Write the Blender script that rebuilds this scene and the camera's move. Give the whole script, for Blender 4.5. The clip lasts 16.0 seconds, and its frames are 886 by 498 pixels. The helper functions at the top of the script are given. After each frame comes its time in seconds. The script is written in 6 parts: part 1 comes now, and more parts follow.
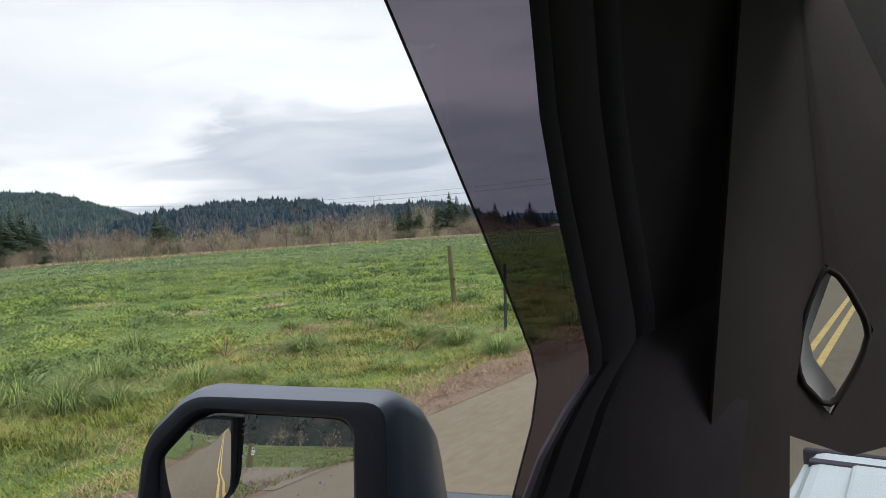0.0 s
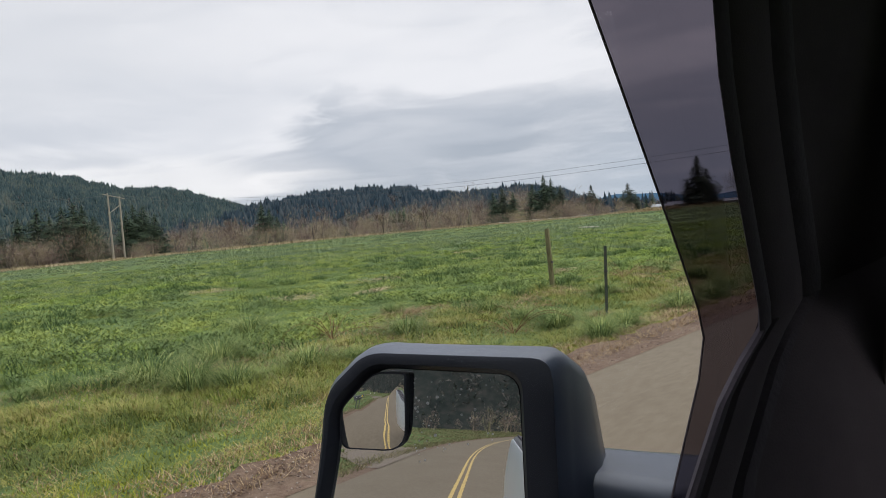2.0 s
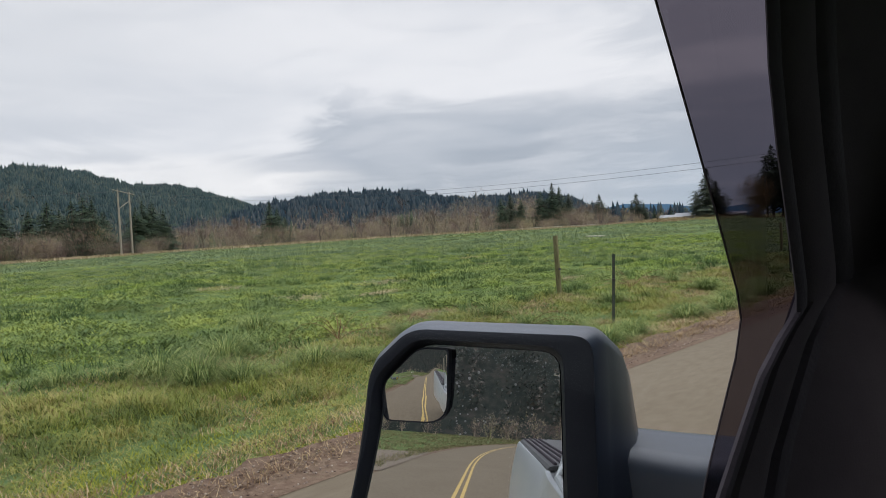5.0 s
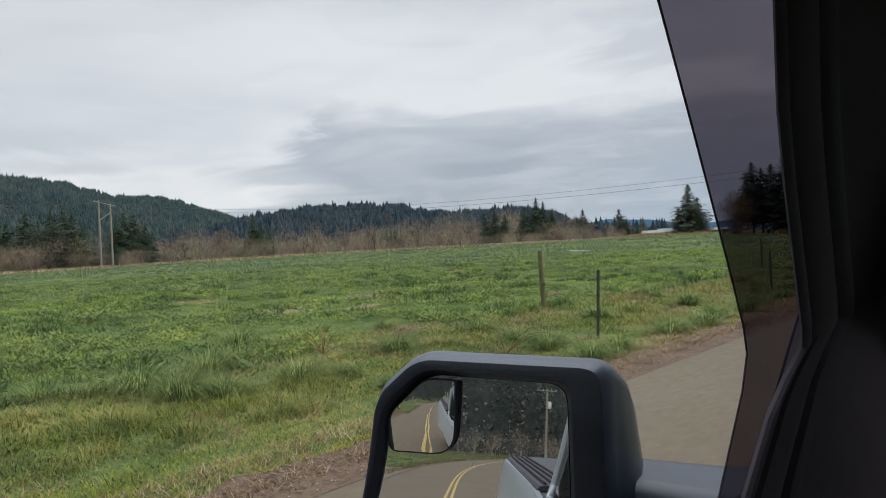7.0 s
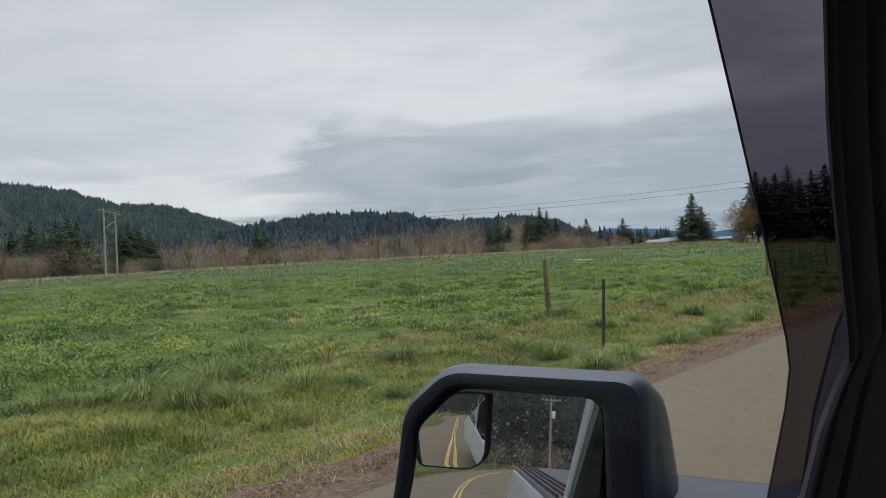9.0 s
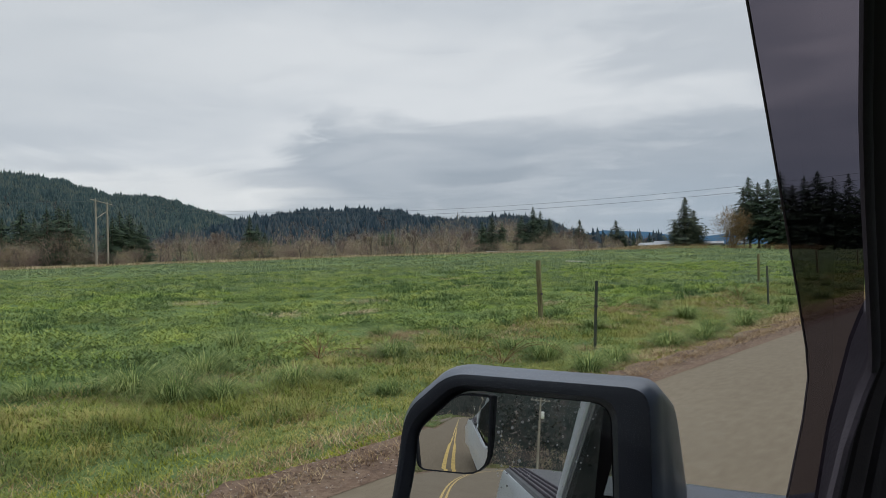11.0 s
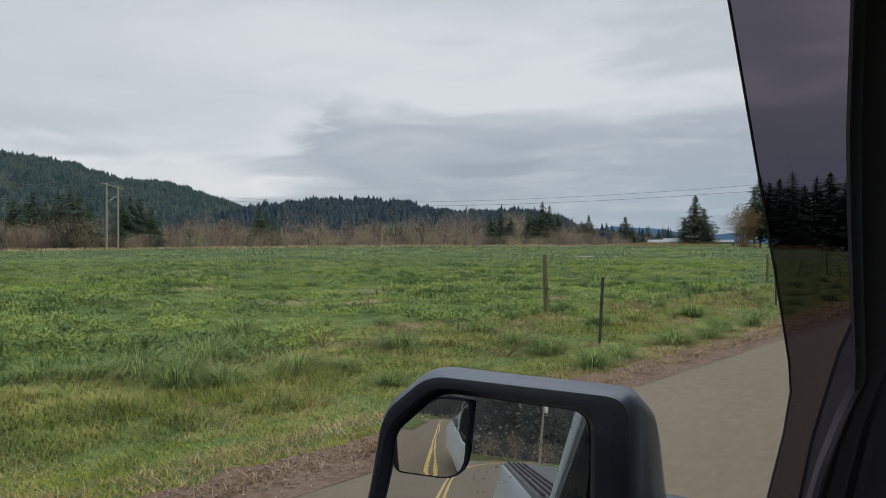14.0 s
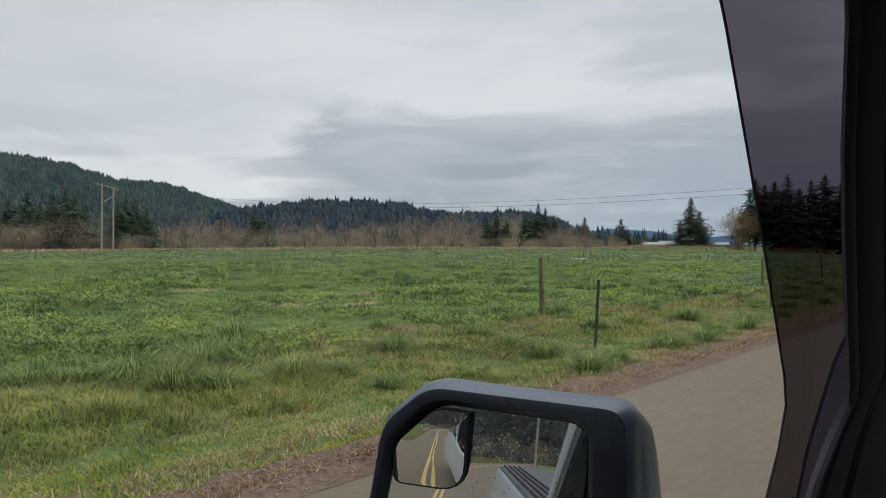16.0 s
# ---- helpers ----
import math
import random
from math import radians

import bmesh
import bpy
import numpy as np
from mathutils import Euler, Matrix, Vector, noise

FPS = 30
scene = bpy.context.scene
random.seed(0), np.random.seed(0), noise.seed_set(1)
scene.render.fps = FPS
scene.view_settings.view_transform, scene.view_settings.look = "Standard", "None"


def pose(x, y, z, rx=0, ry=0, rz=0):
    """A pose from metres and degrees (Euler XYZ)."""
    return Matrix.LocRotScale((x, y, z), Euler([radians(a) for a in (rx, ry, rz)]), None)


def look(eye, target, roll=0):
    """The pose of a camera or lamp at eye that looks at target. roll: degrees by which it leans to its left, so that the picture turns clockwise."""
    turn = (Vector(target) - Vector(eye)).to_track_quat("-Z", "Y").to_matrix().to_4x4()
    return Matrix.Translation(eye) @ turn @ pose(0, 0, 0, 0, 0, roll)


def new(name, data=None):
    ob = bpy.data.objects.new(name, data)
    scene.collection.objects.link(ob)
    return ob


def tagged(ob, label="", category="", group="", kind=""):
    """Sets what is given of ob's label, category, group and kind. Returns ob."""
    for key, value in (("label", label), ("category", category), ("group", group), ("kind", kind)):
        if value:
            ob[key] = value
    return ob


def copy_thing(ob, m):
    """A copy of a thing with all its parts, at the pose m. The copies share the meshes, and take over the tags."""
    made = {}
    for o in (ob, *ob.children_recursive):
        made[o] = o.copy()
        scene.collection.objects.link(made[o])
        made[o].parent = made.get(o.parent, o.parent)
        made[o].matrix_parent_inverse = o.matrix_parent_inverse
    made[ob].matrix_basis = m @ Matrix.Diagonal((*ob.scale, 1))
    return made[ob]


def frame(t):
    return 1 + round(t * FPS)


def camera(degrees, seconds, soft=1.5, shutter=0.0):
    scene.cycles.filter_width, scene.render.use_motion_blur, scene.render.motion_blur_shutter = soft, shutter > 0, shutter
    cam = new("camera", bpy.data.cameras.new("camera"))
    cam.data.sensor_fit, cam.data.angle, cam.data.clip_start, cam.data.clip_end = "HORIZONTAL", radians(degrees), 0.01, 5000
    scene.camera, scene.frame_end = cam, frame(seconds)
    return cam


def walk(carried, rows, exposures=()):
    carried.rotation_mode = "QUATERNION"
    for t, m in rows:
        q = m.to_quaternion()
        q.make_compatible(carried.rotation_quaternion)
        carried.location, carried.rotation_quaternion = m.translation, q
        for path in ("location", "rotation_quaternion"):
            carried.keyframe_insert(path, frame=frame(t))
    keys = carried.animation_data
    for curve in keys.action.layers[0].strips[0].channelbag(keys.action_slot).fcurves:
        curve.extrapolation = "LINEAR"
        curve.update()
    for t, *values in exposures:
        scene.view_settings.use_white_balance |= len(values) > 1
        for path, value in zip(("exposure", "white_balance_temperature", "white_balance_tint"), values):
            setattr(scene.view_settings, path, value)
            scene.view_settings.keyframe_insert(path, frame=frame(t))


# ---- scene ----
cam = camera(67.9, 16.0, soft=0.5)
# seconds, place, heading to the left of the road, pitch, lean
ROWS = (
    (0.0, 0.0996, 0.1432, 1.7061, 35.74, -0.88, -3.63),
    (0.5, 0.0984, 0.1154, 1.7052, 39.56, -0.86, -4.10),
    (1.0, 0.0508, 0.0960, 1.6943, 39.75, -1.04, -2.58),
    (1.5, 0.0587, 0.0680, 1.7089, 41.35, -1.51, -3.69),
    (2.0, 0.0717, 0.0743, 1.6925, 44.02, -1.62, -4.77),
    (2.5, 0.0581, 0.0700, 1.6906, 43.97, -1.93, -4.94),
    (3.0, 0.0741, 0.0513, 1.6974, 45.20, -1.95, -4.72),
    (3.5, 0.0620, 0.0453, 1.6713, 44.54, -1.76, -3.29),
    (4.0, 0.0628, 0.0352, 1.6707, 44.53, -1.71, -2.81),
    (6.5, 0.0582, 0.0089, 1.6745, 44.23, 0.11, -3.64),
    (7.0, 0.0486, 0.0008, 1.6914, 43.10, -0.02, -2.77),
    (7.5, 0.0247, -0.0029, 1.7084, 41.29, -0.20, -2.67),
    (8.0, -0.0019, -0.0026, 1.6992, 40.93, 0.08, -1.31),
    (8.5, 0.0071, -0.0035, 1.6883, 42.28, 0.40, -2.23),
    (9.0, 0.0191, -0.0098, 1.6947, 43.37, 0.76, -2.67),
    (11.5, -0.0114, 0.0072, 1.6935, 42.66, 0.57, -1.23),
    (12.0, -0.0048, 0.0141, 1.6985, 42.89, 0.18, -2.81),
    (12.5, 0.0000, 0.0047, 1.6886, 41.89, -0.18, -1.56),
    (13.0, 0.0083, 0.0043, 1.6943, 42.50, -0.40, -1.03),
    (13.5, 0.0020, -0.0046, 1.6974, 41.20, -0.23, 1.19),
    (14.0, 0.0037, 0.0261, 1.7026, 43.48, -0.12, 0.08),
    (14.5, 0.0121, 0.0300, 1.7154, 44.10, -0.14, -0.74),
    (15.0, 0.0218, 0.0189, 1.7231, 44.27, 0.12, -1.02),
    (15.5, 0.0103, 0.0316, 1.7181, 43.39, -0.04, -0.54),
    (16.0, 0.0053, 0.0190, 1.7139, 43.13, 0.04, 0.23),
)
walk(cam, [(t, pose(x, y, z, 0, 0, yaw) @ pose(0, 0, 0, 90 + pitch) @ pose(0, 0, 0, 0, 0, lean))
           for t, x, y, z, yaw, pitch, lean in ROWS],
     [(0.0, 0.50, 6560, 12), (0.5, 0.42, 6640, 14), (1.5, 0.26, 6640, 14), (4.0, 0.20, 6640, 14), (7.0, 0.10, 6520, 11), (8.0, 0.0, 6500, 10), (9.0, -0.05, 6500, 10),
      (11.5, -0.05, 6500, 10), (12.5, 0.05, 6500, 10), (13.2, 0.03, 6500, 10), (14.0, -0.05, 6500, 10), (16.0, -0.03, 6500, 10)])

# ---- sky and sun ----
world = bpy.data.worlds.new("overcast_sky")
scene.world = world
world.use_nodes = True
WN, WL = world.node_tree.nodes, world.node_tree.links
WN.clear()


def wmath(op, a, b=None, c=None, clamp=False):
    n = WN.new("ShaderNodeMath")
    n.operation, n.use_clamp = op, clamp
    for i, v in enumerate((a, b, c)):
        if v is None:
            continue
        if isinstance(v, (int, float)):
            n.inputs[i].default_value = v
        else:
            WL.new(v, n.inputs[i])
    return n.outputs[0]


def wband(v, lo, hi):
    """0 below lo, 1 above hi, smooth between."""
    n = WN.new("ShaderNodeMapRange")
    n.interpolation_type = "SMOOTHSTEP"
    n.inputs[1].default_value, n.inputs[2].default_value = lo, hi
    WL.new(v, n.inputs[0])
    return n.outputs[0]


def wmix(f, a, b):
    n = WN.new("ShaderNodeMix")
    n.data_type = "RGBA"
    for sock, v in ((n.inputs[0], f), (n.inputs[6], a), (n.inputs[7], b)):
        if isinstance(v, tuple):
            sock.default_value = (*v, 1)
        elif isinstance(v, (int, float)):
            sock.default_value = v
        else:
            WL.new(v, sock)
    return n.outputs[2]


coord = WN.new("ShaderNodeTexCoord")
sep = WN.new("ShaderNodeSeparateXYZ")
WL.new(coord.outputs["Generated"], sep.inputs[0])
elev = wmath("MULTIPLY", wmath("ARCSINE", sep.outputs[2]), 57.2958)
bear = wmath("MULTIPLY", wmath("ARCTAN2", wmath("MULTIPLY", sep.outputs[0], -1.0), sep.outputs[1]), 57.2958)


def wnoise(sb, se, scale, detail, rough, shift=0.0, warp=0.0):
    comb = WN.new("ShaderNodeCombineXYZ")
    WL.new(wmath("MULTIPLY", bear, sb), comb.inputs[0])
    WL.new(wmath("MULTIPLY", elev, se), comb.inputs[1])
    comb.inputs[2].default_value = shift
    n = WN.new("ShaderNodeTexNoise")
    n.inputs["Scale"].default_value, n.inputs["Detail"].default_value = scale, detail
    n.inputs["Roughness"].default_value = rough
    n.inputs["Distortion"].default_value = warp
    WL.new(comb.outputs[0], n.inputs["Vector"])
    return n.outputs[0]


soft_n = wnoise(0.035, 0.11, 1.0, 4, 0.5, 3.1, 0.5)
fine_n = wnoise(0.06, 0.30, 1.0, 7, 0.55, 7.7, 0.8)
# grey bank of cloud with a ragged left end, and thinner streaks under and over it
bank_edge = wmath("ADD", bear, wmath("MULTIPLY", wmath("SUBTRACT", fine_n, 0.5), 19.0))
bank_h = wmath("ADD", elev, wmath("MULTIPLY", wmath("SUBTRACT", fine_n, 0.5), 9.0))
left_end = wmath("SUBTRACT", 1.0, wband(wmath("ADD", bank_edge, wmath("MULTIPLY", bank_h, 0.9)), 61.5, 66.0))
bank = wmath("MULTIPLY", left_end, wmath("SUBTRACT", 1.0, wband(bank_h, 9.5, 13.0)))
bank = wmath("MULTIPLY", bank, wmath("ADD", 0.30, wmath("MULTIPLY", fine_n, 1.15)), None, True)
wisp = wmath("MULTIPLY", wmath("MULTIPLY", wband(bank_edge, 10.0, 17.0), wmath("SUBTRACT", 1.0, wband(bank_edge, 26.0, 32.0))), wmath("MULTIPLY", wband(bank_h, 12.0, 15.0), wmath("SUBTRACT", 1.0, wband(bank_h, 16.5, 20.0))))
streak = wmath("MULTIPLY", wband(fine_n, 0.50, 0.68), wmath("SUBTRACT", 1.0, wband(elev, 5.0, 12.0)))
veil = wband(soft_n, 0.42, 0.66)
high = wmix(veil, (0.67, 0.70, 0.73), (0.555, 0.595, 0.64))
low = wmix(wmath("MULTIPLY", streak, 0.6), high, (0.43, 0.475, 0.53))
clouds = wmix(wmath("MULTIPLY", bank, 0.95), low, (0.345, 0.395, 0.455))
clouds = wmix(wmath("MULTIPLY", wisp, 0.6), clouds, (0.42, 0.465, 0.52))
far_low = wmath("MULTIPLY", wmath("SUBTRACT", 1.0, wband(bear, 22.0, 42.0)), wmath("SUBTRACT", 1.0, wband(elev, 1.0, 9.0)))
clouds = wmix(wmath("MULTIPLY", far_low, 0.6), clouds, (0.31, 0.395, 0.49))
left_grey = wmath("MULTIPLY", wband(bear, 52.0, 80.0), wband(elev, 4.0, 14.0))
clouds = wmix(wmath("MULTIPLY", left_grey, 0.75), clouds, (0.53, 0.57, 0.61))
# bright gap low beside the bank, a dark lens inside it and thin grey tails
ragged_e = wmath("ADD", elev, wmath("MULTIPLY", wmath("SUBTRACT", fine_n, 0.5), 4.0))


def patch(b0, b1, b2, b3, e0, e1, e2, e3):
    """1 inside a soft stretch of bearings and heights, 0 outside."""
    wide = wmath("MULTIPLY", wband(bank_edge, b0, b1), wmath("SUBTRACT", 1.0, wband(bank_edge, b2, b3)))
    return wmath("MULTIPLY", wide, wmath("MULTIPLY", wband(ragged_e, e0, e1), wmath("SUBTRACT", 1.0, wband(ragged_e, e2, e3))))


clouds = wmix(wmath("MULTIPLY", patch(51, 57, 70, 82, 3.6, 5.0, 6.4, 8.4), 0.6), clouds, (0.78, 0.795, 0.80))
clouds = wmix(wmath("MULTIPLY", patch(29, 35, 41, 46, 5.7, 6.4, 7.0, 7.8), 0.55), clouds, (0.27, 0.32, 0.38))
clouds = wmix(wmath("MULTIPLY", patch(49, 53, 59, 65, 6.0, 6.6, 7.2, 8.2), 0.55), clouds, (0.35, 0.40, 0.465))
clouds = wmix(wmath("MULTIPLY", patch(64, 72, 95, 110, 8.4, 9.2, 9.8, 11.0), 0.40), clouds, (0.42, 0.47, 0.53))
# fine streaks through the whole layer
thread = wnoise(0.085, 0.40, 1.0, 9, 0.62, 2.3, 1.1)
clouds = wmix(wmath("MULTIPLY", wband(thread, 0.46, 0.70), 0.13), clouds, (0.40, 0.445, 0.50))
clouds = wmix(wmath("MULTIPLY", wmath("SUBTRACT", 1.0, wband(thread, 0.34, 0.48)), 0.14), clouds, (0.72, 0.745, 0.77))
# an overcast sky is about three times as bright overhead as at the horizon
up = wmath("ADD", 1.10, wmath("MULTIPLY", wband(elev, 22.0, 75.0), 2.9))
scaled = WN.new("ShaderNodeVectorMath")
scaled.operation = "SCALE"
WL.new(clouds, scaled.inputs[0])
WL.new(up, scaled.inputs[3])
sky = WN.new("ShaderNodeTexSky")
sky.sky_type, sky.sun_disc = "NISHITA", False
sky.sun_elevation, sky.sun_rotation = radians(48), radians(115)
back_sky = WN.new("ShaderNodeBackground")
back_sky.inputs[1].default_value = 0.06
WL.new(sky.outputs[0], back_sky.inputs[0])
back_cloud = WN.new("ShaderNodeBackground")
back_cloud.inputs[1].default_value = 1.0
WL.new(scaled.outputs[0], back_cloud.inputs[0])
mix_sky = WN.new("ShaderNodeMixShader")
mix_sky.inputs[0].default_value = 0.95
WL.new(back_sky.outputs[0], mix_sky.inputs[1])
WL.new(back_cloud.outputs[0], mix_sky.inputs[2])
w_out = WN.new("ShaderNodeOutputWorld")
WL.new(mix_sky.outputs[0], w_out.inputs[0])

sun = new("sun", bpy.data.lights.new("sun", "SUN"))
sun.data.energy, sun.data.angle, sun.data.color = 0.95, radians(25), (1.0, 0.97, 0.92)
sun.matrix_world = look((60, 30, 75), (0, 0, 0))

# ---- materials ----
def material(name, colours, scale=4.0, rough=0.8, bump=0.0, bump_scale=60.0, metal=0.0, second=None, island=0.0, stretch=(1, 1, 1), spec=0.3, detail=6, span=0.40):
    """Procedural surface: a ramp of colours over two scales of noise, with fine relief."""
    m = bpy.data.materials.new(name)
    m.use_nodes = True
    N, L = m.node_tree.nodes, m.node_tree.links
    b = N["Principled BSDF"]
    b.inputs["Roughness"].default_value, b.inputs["Metallic"].default_value = rough, metal
    b.inputs["Specular IOR Level"].default_value = spec
    tc = N.new("ShaderNodeTexCoord")
    mp = N.new("ShaderNodeMapping")
    mp.inputs["Scale"].default_value = stretch
    L.new(tc.outputs["Object"], mp.inputs[0])
    n1 = N.new("ShaderNodeTexNoise")
    n1.inputs["Scale"].default_value, n1.inputs["Detail"].default_value = scale, detail
    n1.inputs["Roughness"].default_value = 0.62
    L.new(mp.outputs[0], n1.inputs["Vector"])
    value = n1.outputs[0]
    if second:
        n2 = N.new("ShaderNodeTexNoise")
        n2.inputs["Scale"].default_value, n2.inputs["Detail"].default_value = second, 3
        L.new(mp.outputs[0], n2.inputs["Vector"])
        mx = N.new("ShaderNodeMath")
        mx.operation = "MULTIPLY_ADD"
        mx.inputs[1].default_value, mx.inputs[2].default_value = 0.5, 0.0
        L.new(n2.outputs[0], mx.inputs[0])
        ad = N.new("ShaderNodeMath")
        ad.operation = "MULTIPLY_ADD"
        ad.inputs[1].default_value = 0.5
        L.new(value, ad.inputs[0])
        L.new(mx.outputs[0], ad.inputs[2])
        value = ad.outputs[0]
    if island:
        g = N.new("ShaderNodeNewGeometry")
        a2 = N.new("ShaderNodeMath")
        a2.operation = "MULTIPLY_ADD"
        a2.inputs[1].default_value = island
        L.new(g.outputs["Random Per Island"], a2.inputs[0])
        s2 = N.new("ShaderNodeMath")
        s2.operation = "SUBTRACT"
        s2.inputs[1].default_value = island / 2
        L.new(value, s2.inputs[0])
        L.new(s2.outputs[0], a2.inputs[2])
        value = a2.outputs[0]
    r = N.new("ShaderNodeValToRGB")
    el = r.color_ramp.elements
    stops = [0.5 - span / 2 + span * i / max(1, len(colours) - 1) for i in range(len(colours))]
    el[0].position, el[0].color = stops[0], (*colours[0], 1)
    el[1].position, el[1].color = stops[-1], (*colours[-1], 1)
    for p, c in list(zip(stops, colours))[1:-1]:
        el.new(p).color = (*c, 1)
    L.new(value, r.inputs[0])
    L.new(r.outputs[0], b.inputs["Base Color"])
    if bump:
        n3 = N.new("ShaderNodeTexNoise")
        n3.inputs["Scale"].default_value, n3.inputs["Detail"].default_value = bump_scale, 4
        L.new(mp.outputs[0], n3.inputs["Vector"])
        bp = N.new("ShaderNodeBump")
        bp.inputs["Strength"].default_value = min(1.0, bump)
        bp.inputs["Distance"].default_value = 0.6 / bump_scale
        L.new(n3.outputs[0], bp.inputs["Height"])
        L.new(bp.outputs[0], b.inputs["Normal"])
    return m


def leafy(m, amount=0.25):
    """Thin leaves let some light through."""
    N, L = m.node_tree.nodes, m.node_tree.links
    b, out = N["Principled BSDF"], N["Material Output"]
    t = N.new("ShaderNodeBsdfTranslucent")
    src = b.inputs["Base Color"].links[0].from_socket
    L.new(src, t.inputs[0])
    mx = N.new("ShaderNodeMixShader")
    mx.inputs[0].default_value = amount
    L.new(b.outputs[0], mx.inputs[1])
    L.new(t.outputs[0], mx.inputs[2])
    L.new(mx.outputs[0], out.inputs[0])
    return m


def clear_pane(name, tint, gloss, rough=0.02):
    """Thin see-through sheet with a reflection on it."""
    m = bpy.data.materials.new(name)
    m.use_nodes = True
    N, L = m.node_tree.nodes, m.node_tree.links
    N.remove(N["Principled BSDF"])
    tr, gl, mx = N.new("ShaderNodeBsdfTransparent"), N.new("ShaderNodeBsdfGlossy"), N.new("ShaderNodeMixShader")
    tr.inputs[0].default_value = (*tint, 1)
    gl.inputs[0].default_value, gl.inputs[1].default_value = (1, 1, 1, 1), rough
    mx.inputs[0].default_value = gloss
    L.new(tr.outputs[0], mx.inputs[1])
    L.new(gl.outputs[0], mx.inputs[2])
    L.new(mx.outputs[0], N["Material Output"].inputs[0])
    return m


M_PASTURE = material("pasture_turf", [(0.150, 0.118, 0.060), (0.110, 0.124, 0.044), (0.090, 0.126, 0.044), (0.072, 0.114, 0.047), (0.130, 0.160, 0.050), (0.106, 0.146, 0.060)], 0.20, 0.95, 1.0, 9, second=1.4, spec=0.05, span=0.40)
M_BLADE = leafy(material("pasture_grass", [(0.066, 0.108, 0.045), (0.104, 0.158, 0.052), (0.143, 0.205, 0.047), (0.212, 0.268, 0.041), (0.297, 0.315, 0.077)], 0.14, 0.75, second=1.1, island=0.16, span=0.24, spec=0.25))
# far grass paler and bluer than near grass: haze put into its colour
M_HAZEGRASS = leafy(material("haze_pale_far_grass", [(0.096, 0.138, 0.078), (0.131, 0.180, 0.095), (0.172, 0.222, 0.101), (0.229, 0.272, 0.084)], 0.05, 0.75, second=0.35, island=0.13, spec=0.2, span=0.24))
M_CLOVER = leafy(material("clover_leaf", [(0.111, 0.175, 0.042), (0.178, 0.254, 0.048), (0.246, 0.318, 0.056)], 0.3, 0.7, second=1.2, island=0.12, spec=0.2, span=0.26))
M_MOUND = leafy(material("dewy_pasture_leaf", [(0.085, 0.131, 0.050), (0.142, 0.199, 0.065), (0.201, 0.262, 0.069), (0.278, 0.325, 0.074)], 0.22, 0.75, second=1.0, island=0.13, spec=0.2, span=0.22))
M_VERGE = leafy(material("verge_grass", [(0.090, 0.123, 0.037), (0.159, 0.192, 0.048), (0.228, 0.243, 0.058), (0.319, 0.279, 0.101)], 0.40, 0.75, second=1.6, island=0.24, span=0.27, spec=0.2))
M_REARGRASS = leafy(material("dull_winter_grass", [(0.075, 0.082, 0.038), (0.115, 0.120, 0.050), (0.17, 0.155, 0.080), (0.21, 0.17, 0.10)], 0.3, 0.85, second=1.2, island=0.35, span=0.3, spec=0.1))
# green leaf darkened further to stand in for shaded clump bases
M_DARKLEAF = leafy(material("shade_dark_field_leaf", [(0.042, 0.078, 0.030), (0.072, 0.122, 0.042), (0.112, 0.170, 0.056)], 1.2, 0.75, island=0.35, spec=0.15))
M_TUSSOCK = leafy(material("tussock_blades", [(0.044, 0.080, 0.023), (0.116, 0.170, 0.046), (0.292, 0.335, 0.123)], 2.0, 0.7, island=0.55, spec=0.15))
M_MOSS = leafy(material("verge_moss", [(0.13, 0.15, 0.022), (0.20, 0.22, 0.030), (0.28, 0.29, 0.045)], 1.5, 0.9, island=0.4, spec=0.05))
M_STRAW = leafy(material("dead_grass", [(0.16, 0.10, 0.06), (0.30, 0.21, 0.12), (0.42, 0.33, 0.20)], 1.5, 0.85, island=0.6, spec=0.15))
M_REED = material("dry_reed", [(0.22, 0.17, 0.10), (0.33, 0.26, 0.16), (0.42, 0.35, 0.23)], 0.15, 0.9, island=0.5, spec=0.1)
M_ASPHALT = material("weathered_asphalt", [(0.098, 0.078, 0.055), (0.117, 0.096, 0.068), (0.138, 0.115, 0.084)], 0.7, 0.8, 0.12, 160, second=14, spec=0.15, stretch=(1, 0.35, 1))
M_YELLOW = material("road_paint_yellow", [(0.27, 0.19, 0.070), (0.39, 0.275, 0.085), (0.45, 0.32, 0.10)], 9, 0.6, 0.3, 140)
M_DIRT = material("gravel_shoulder", [(0.055, 0.037, 0.028), (0.097, 0.064, 0.046), (0.138, 0.098, 0.070), (0.100, 0.079, 0.052)], 1.6, 0.95, 1.0, 45, second=18, spec=0.15)
M_LITTER = material("leaf_litter", [(0.055, 0.034, 0.024), (0.110, 0.070, 0.045), (0.200, 0.140, 0.085)], 3, 0.9, island=0.7, spec=0.1)
M_PEBBLE = material("pebbles", [(0.10, 0.07, 0.06), (0.19, 0.15, 0.13), (0.30, 0.26, 0.22)], 3, 0.9, island=0.7, spec=0.2)
M_GRAVEL = material("drive_gravel", [(0.09, 0.075, 0.06), (0.14, 0.115, 0.09), (0.19, 0.16, 0.13)], 2.0, 0.95, 0.9, 40, second=20, spec=0.15)
M_POST = material("weathered_post_wood", [(0.065, 0.060, 0.030), (0.115, 0.104, 0.052), (0.16, 0.148, 0.08), (0.10, 0.112, 0.042)], 5, 0.9, 0.7, 50, stretch=(4, 4, 0.6), spec=0.15)
M_TPOST = material("painted_steel_post", [(0.025, 0.04, 0.03), (0.04, 0.055, 0.045), (0.10, 0.07, 0.05)], 14, 0.6, 0.3, 80)
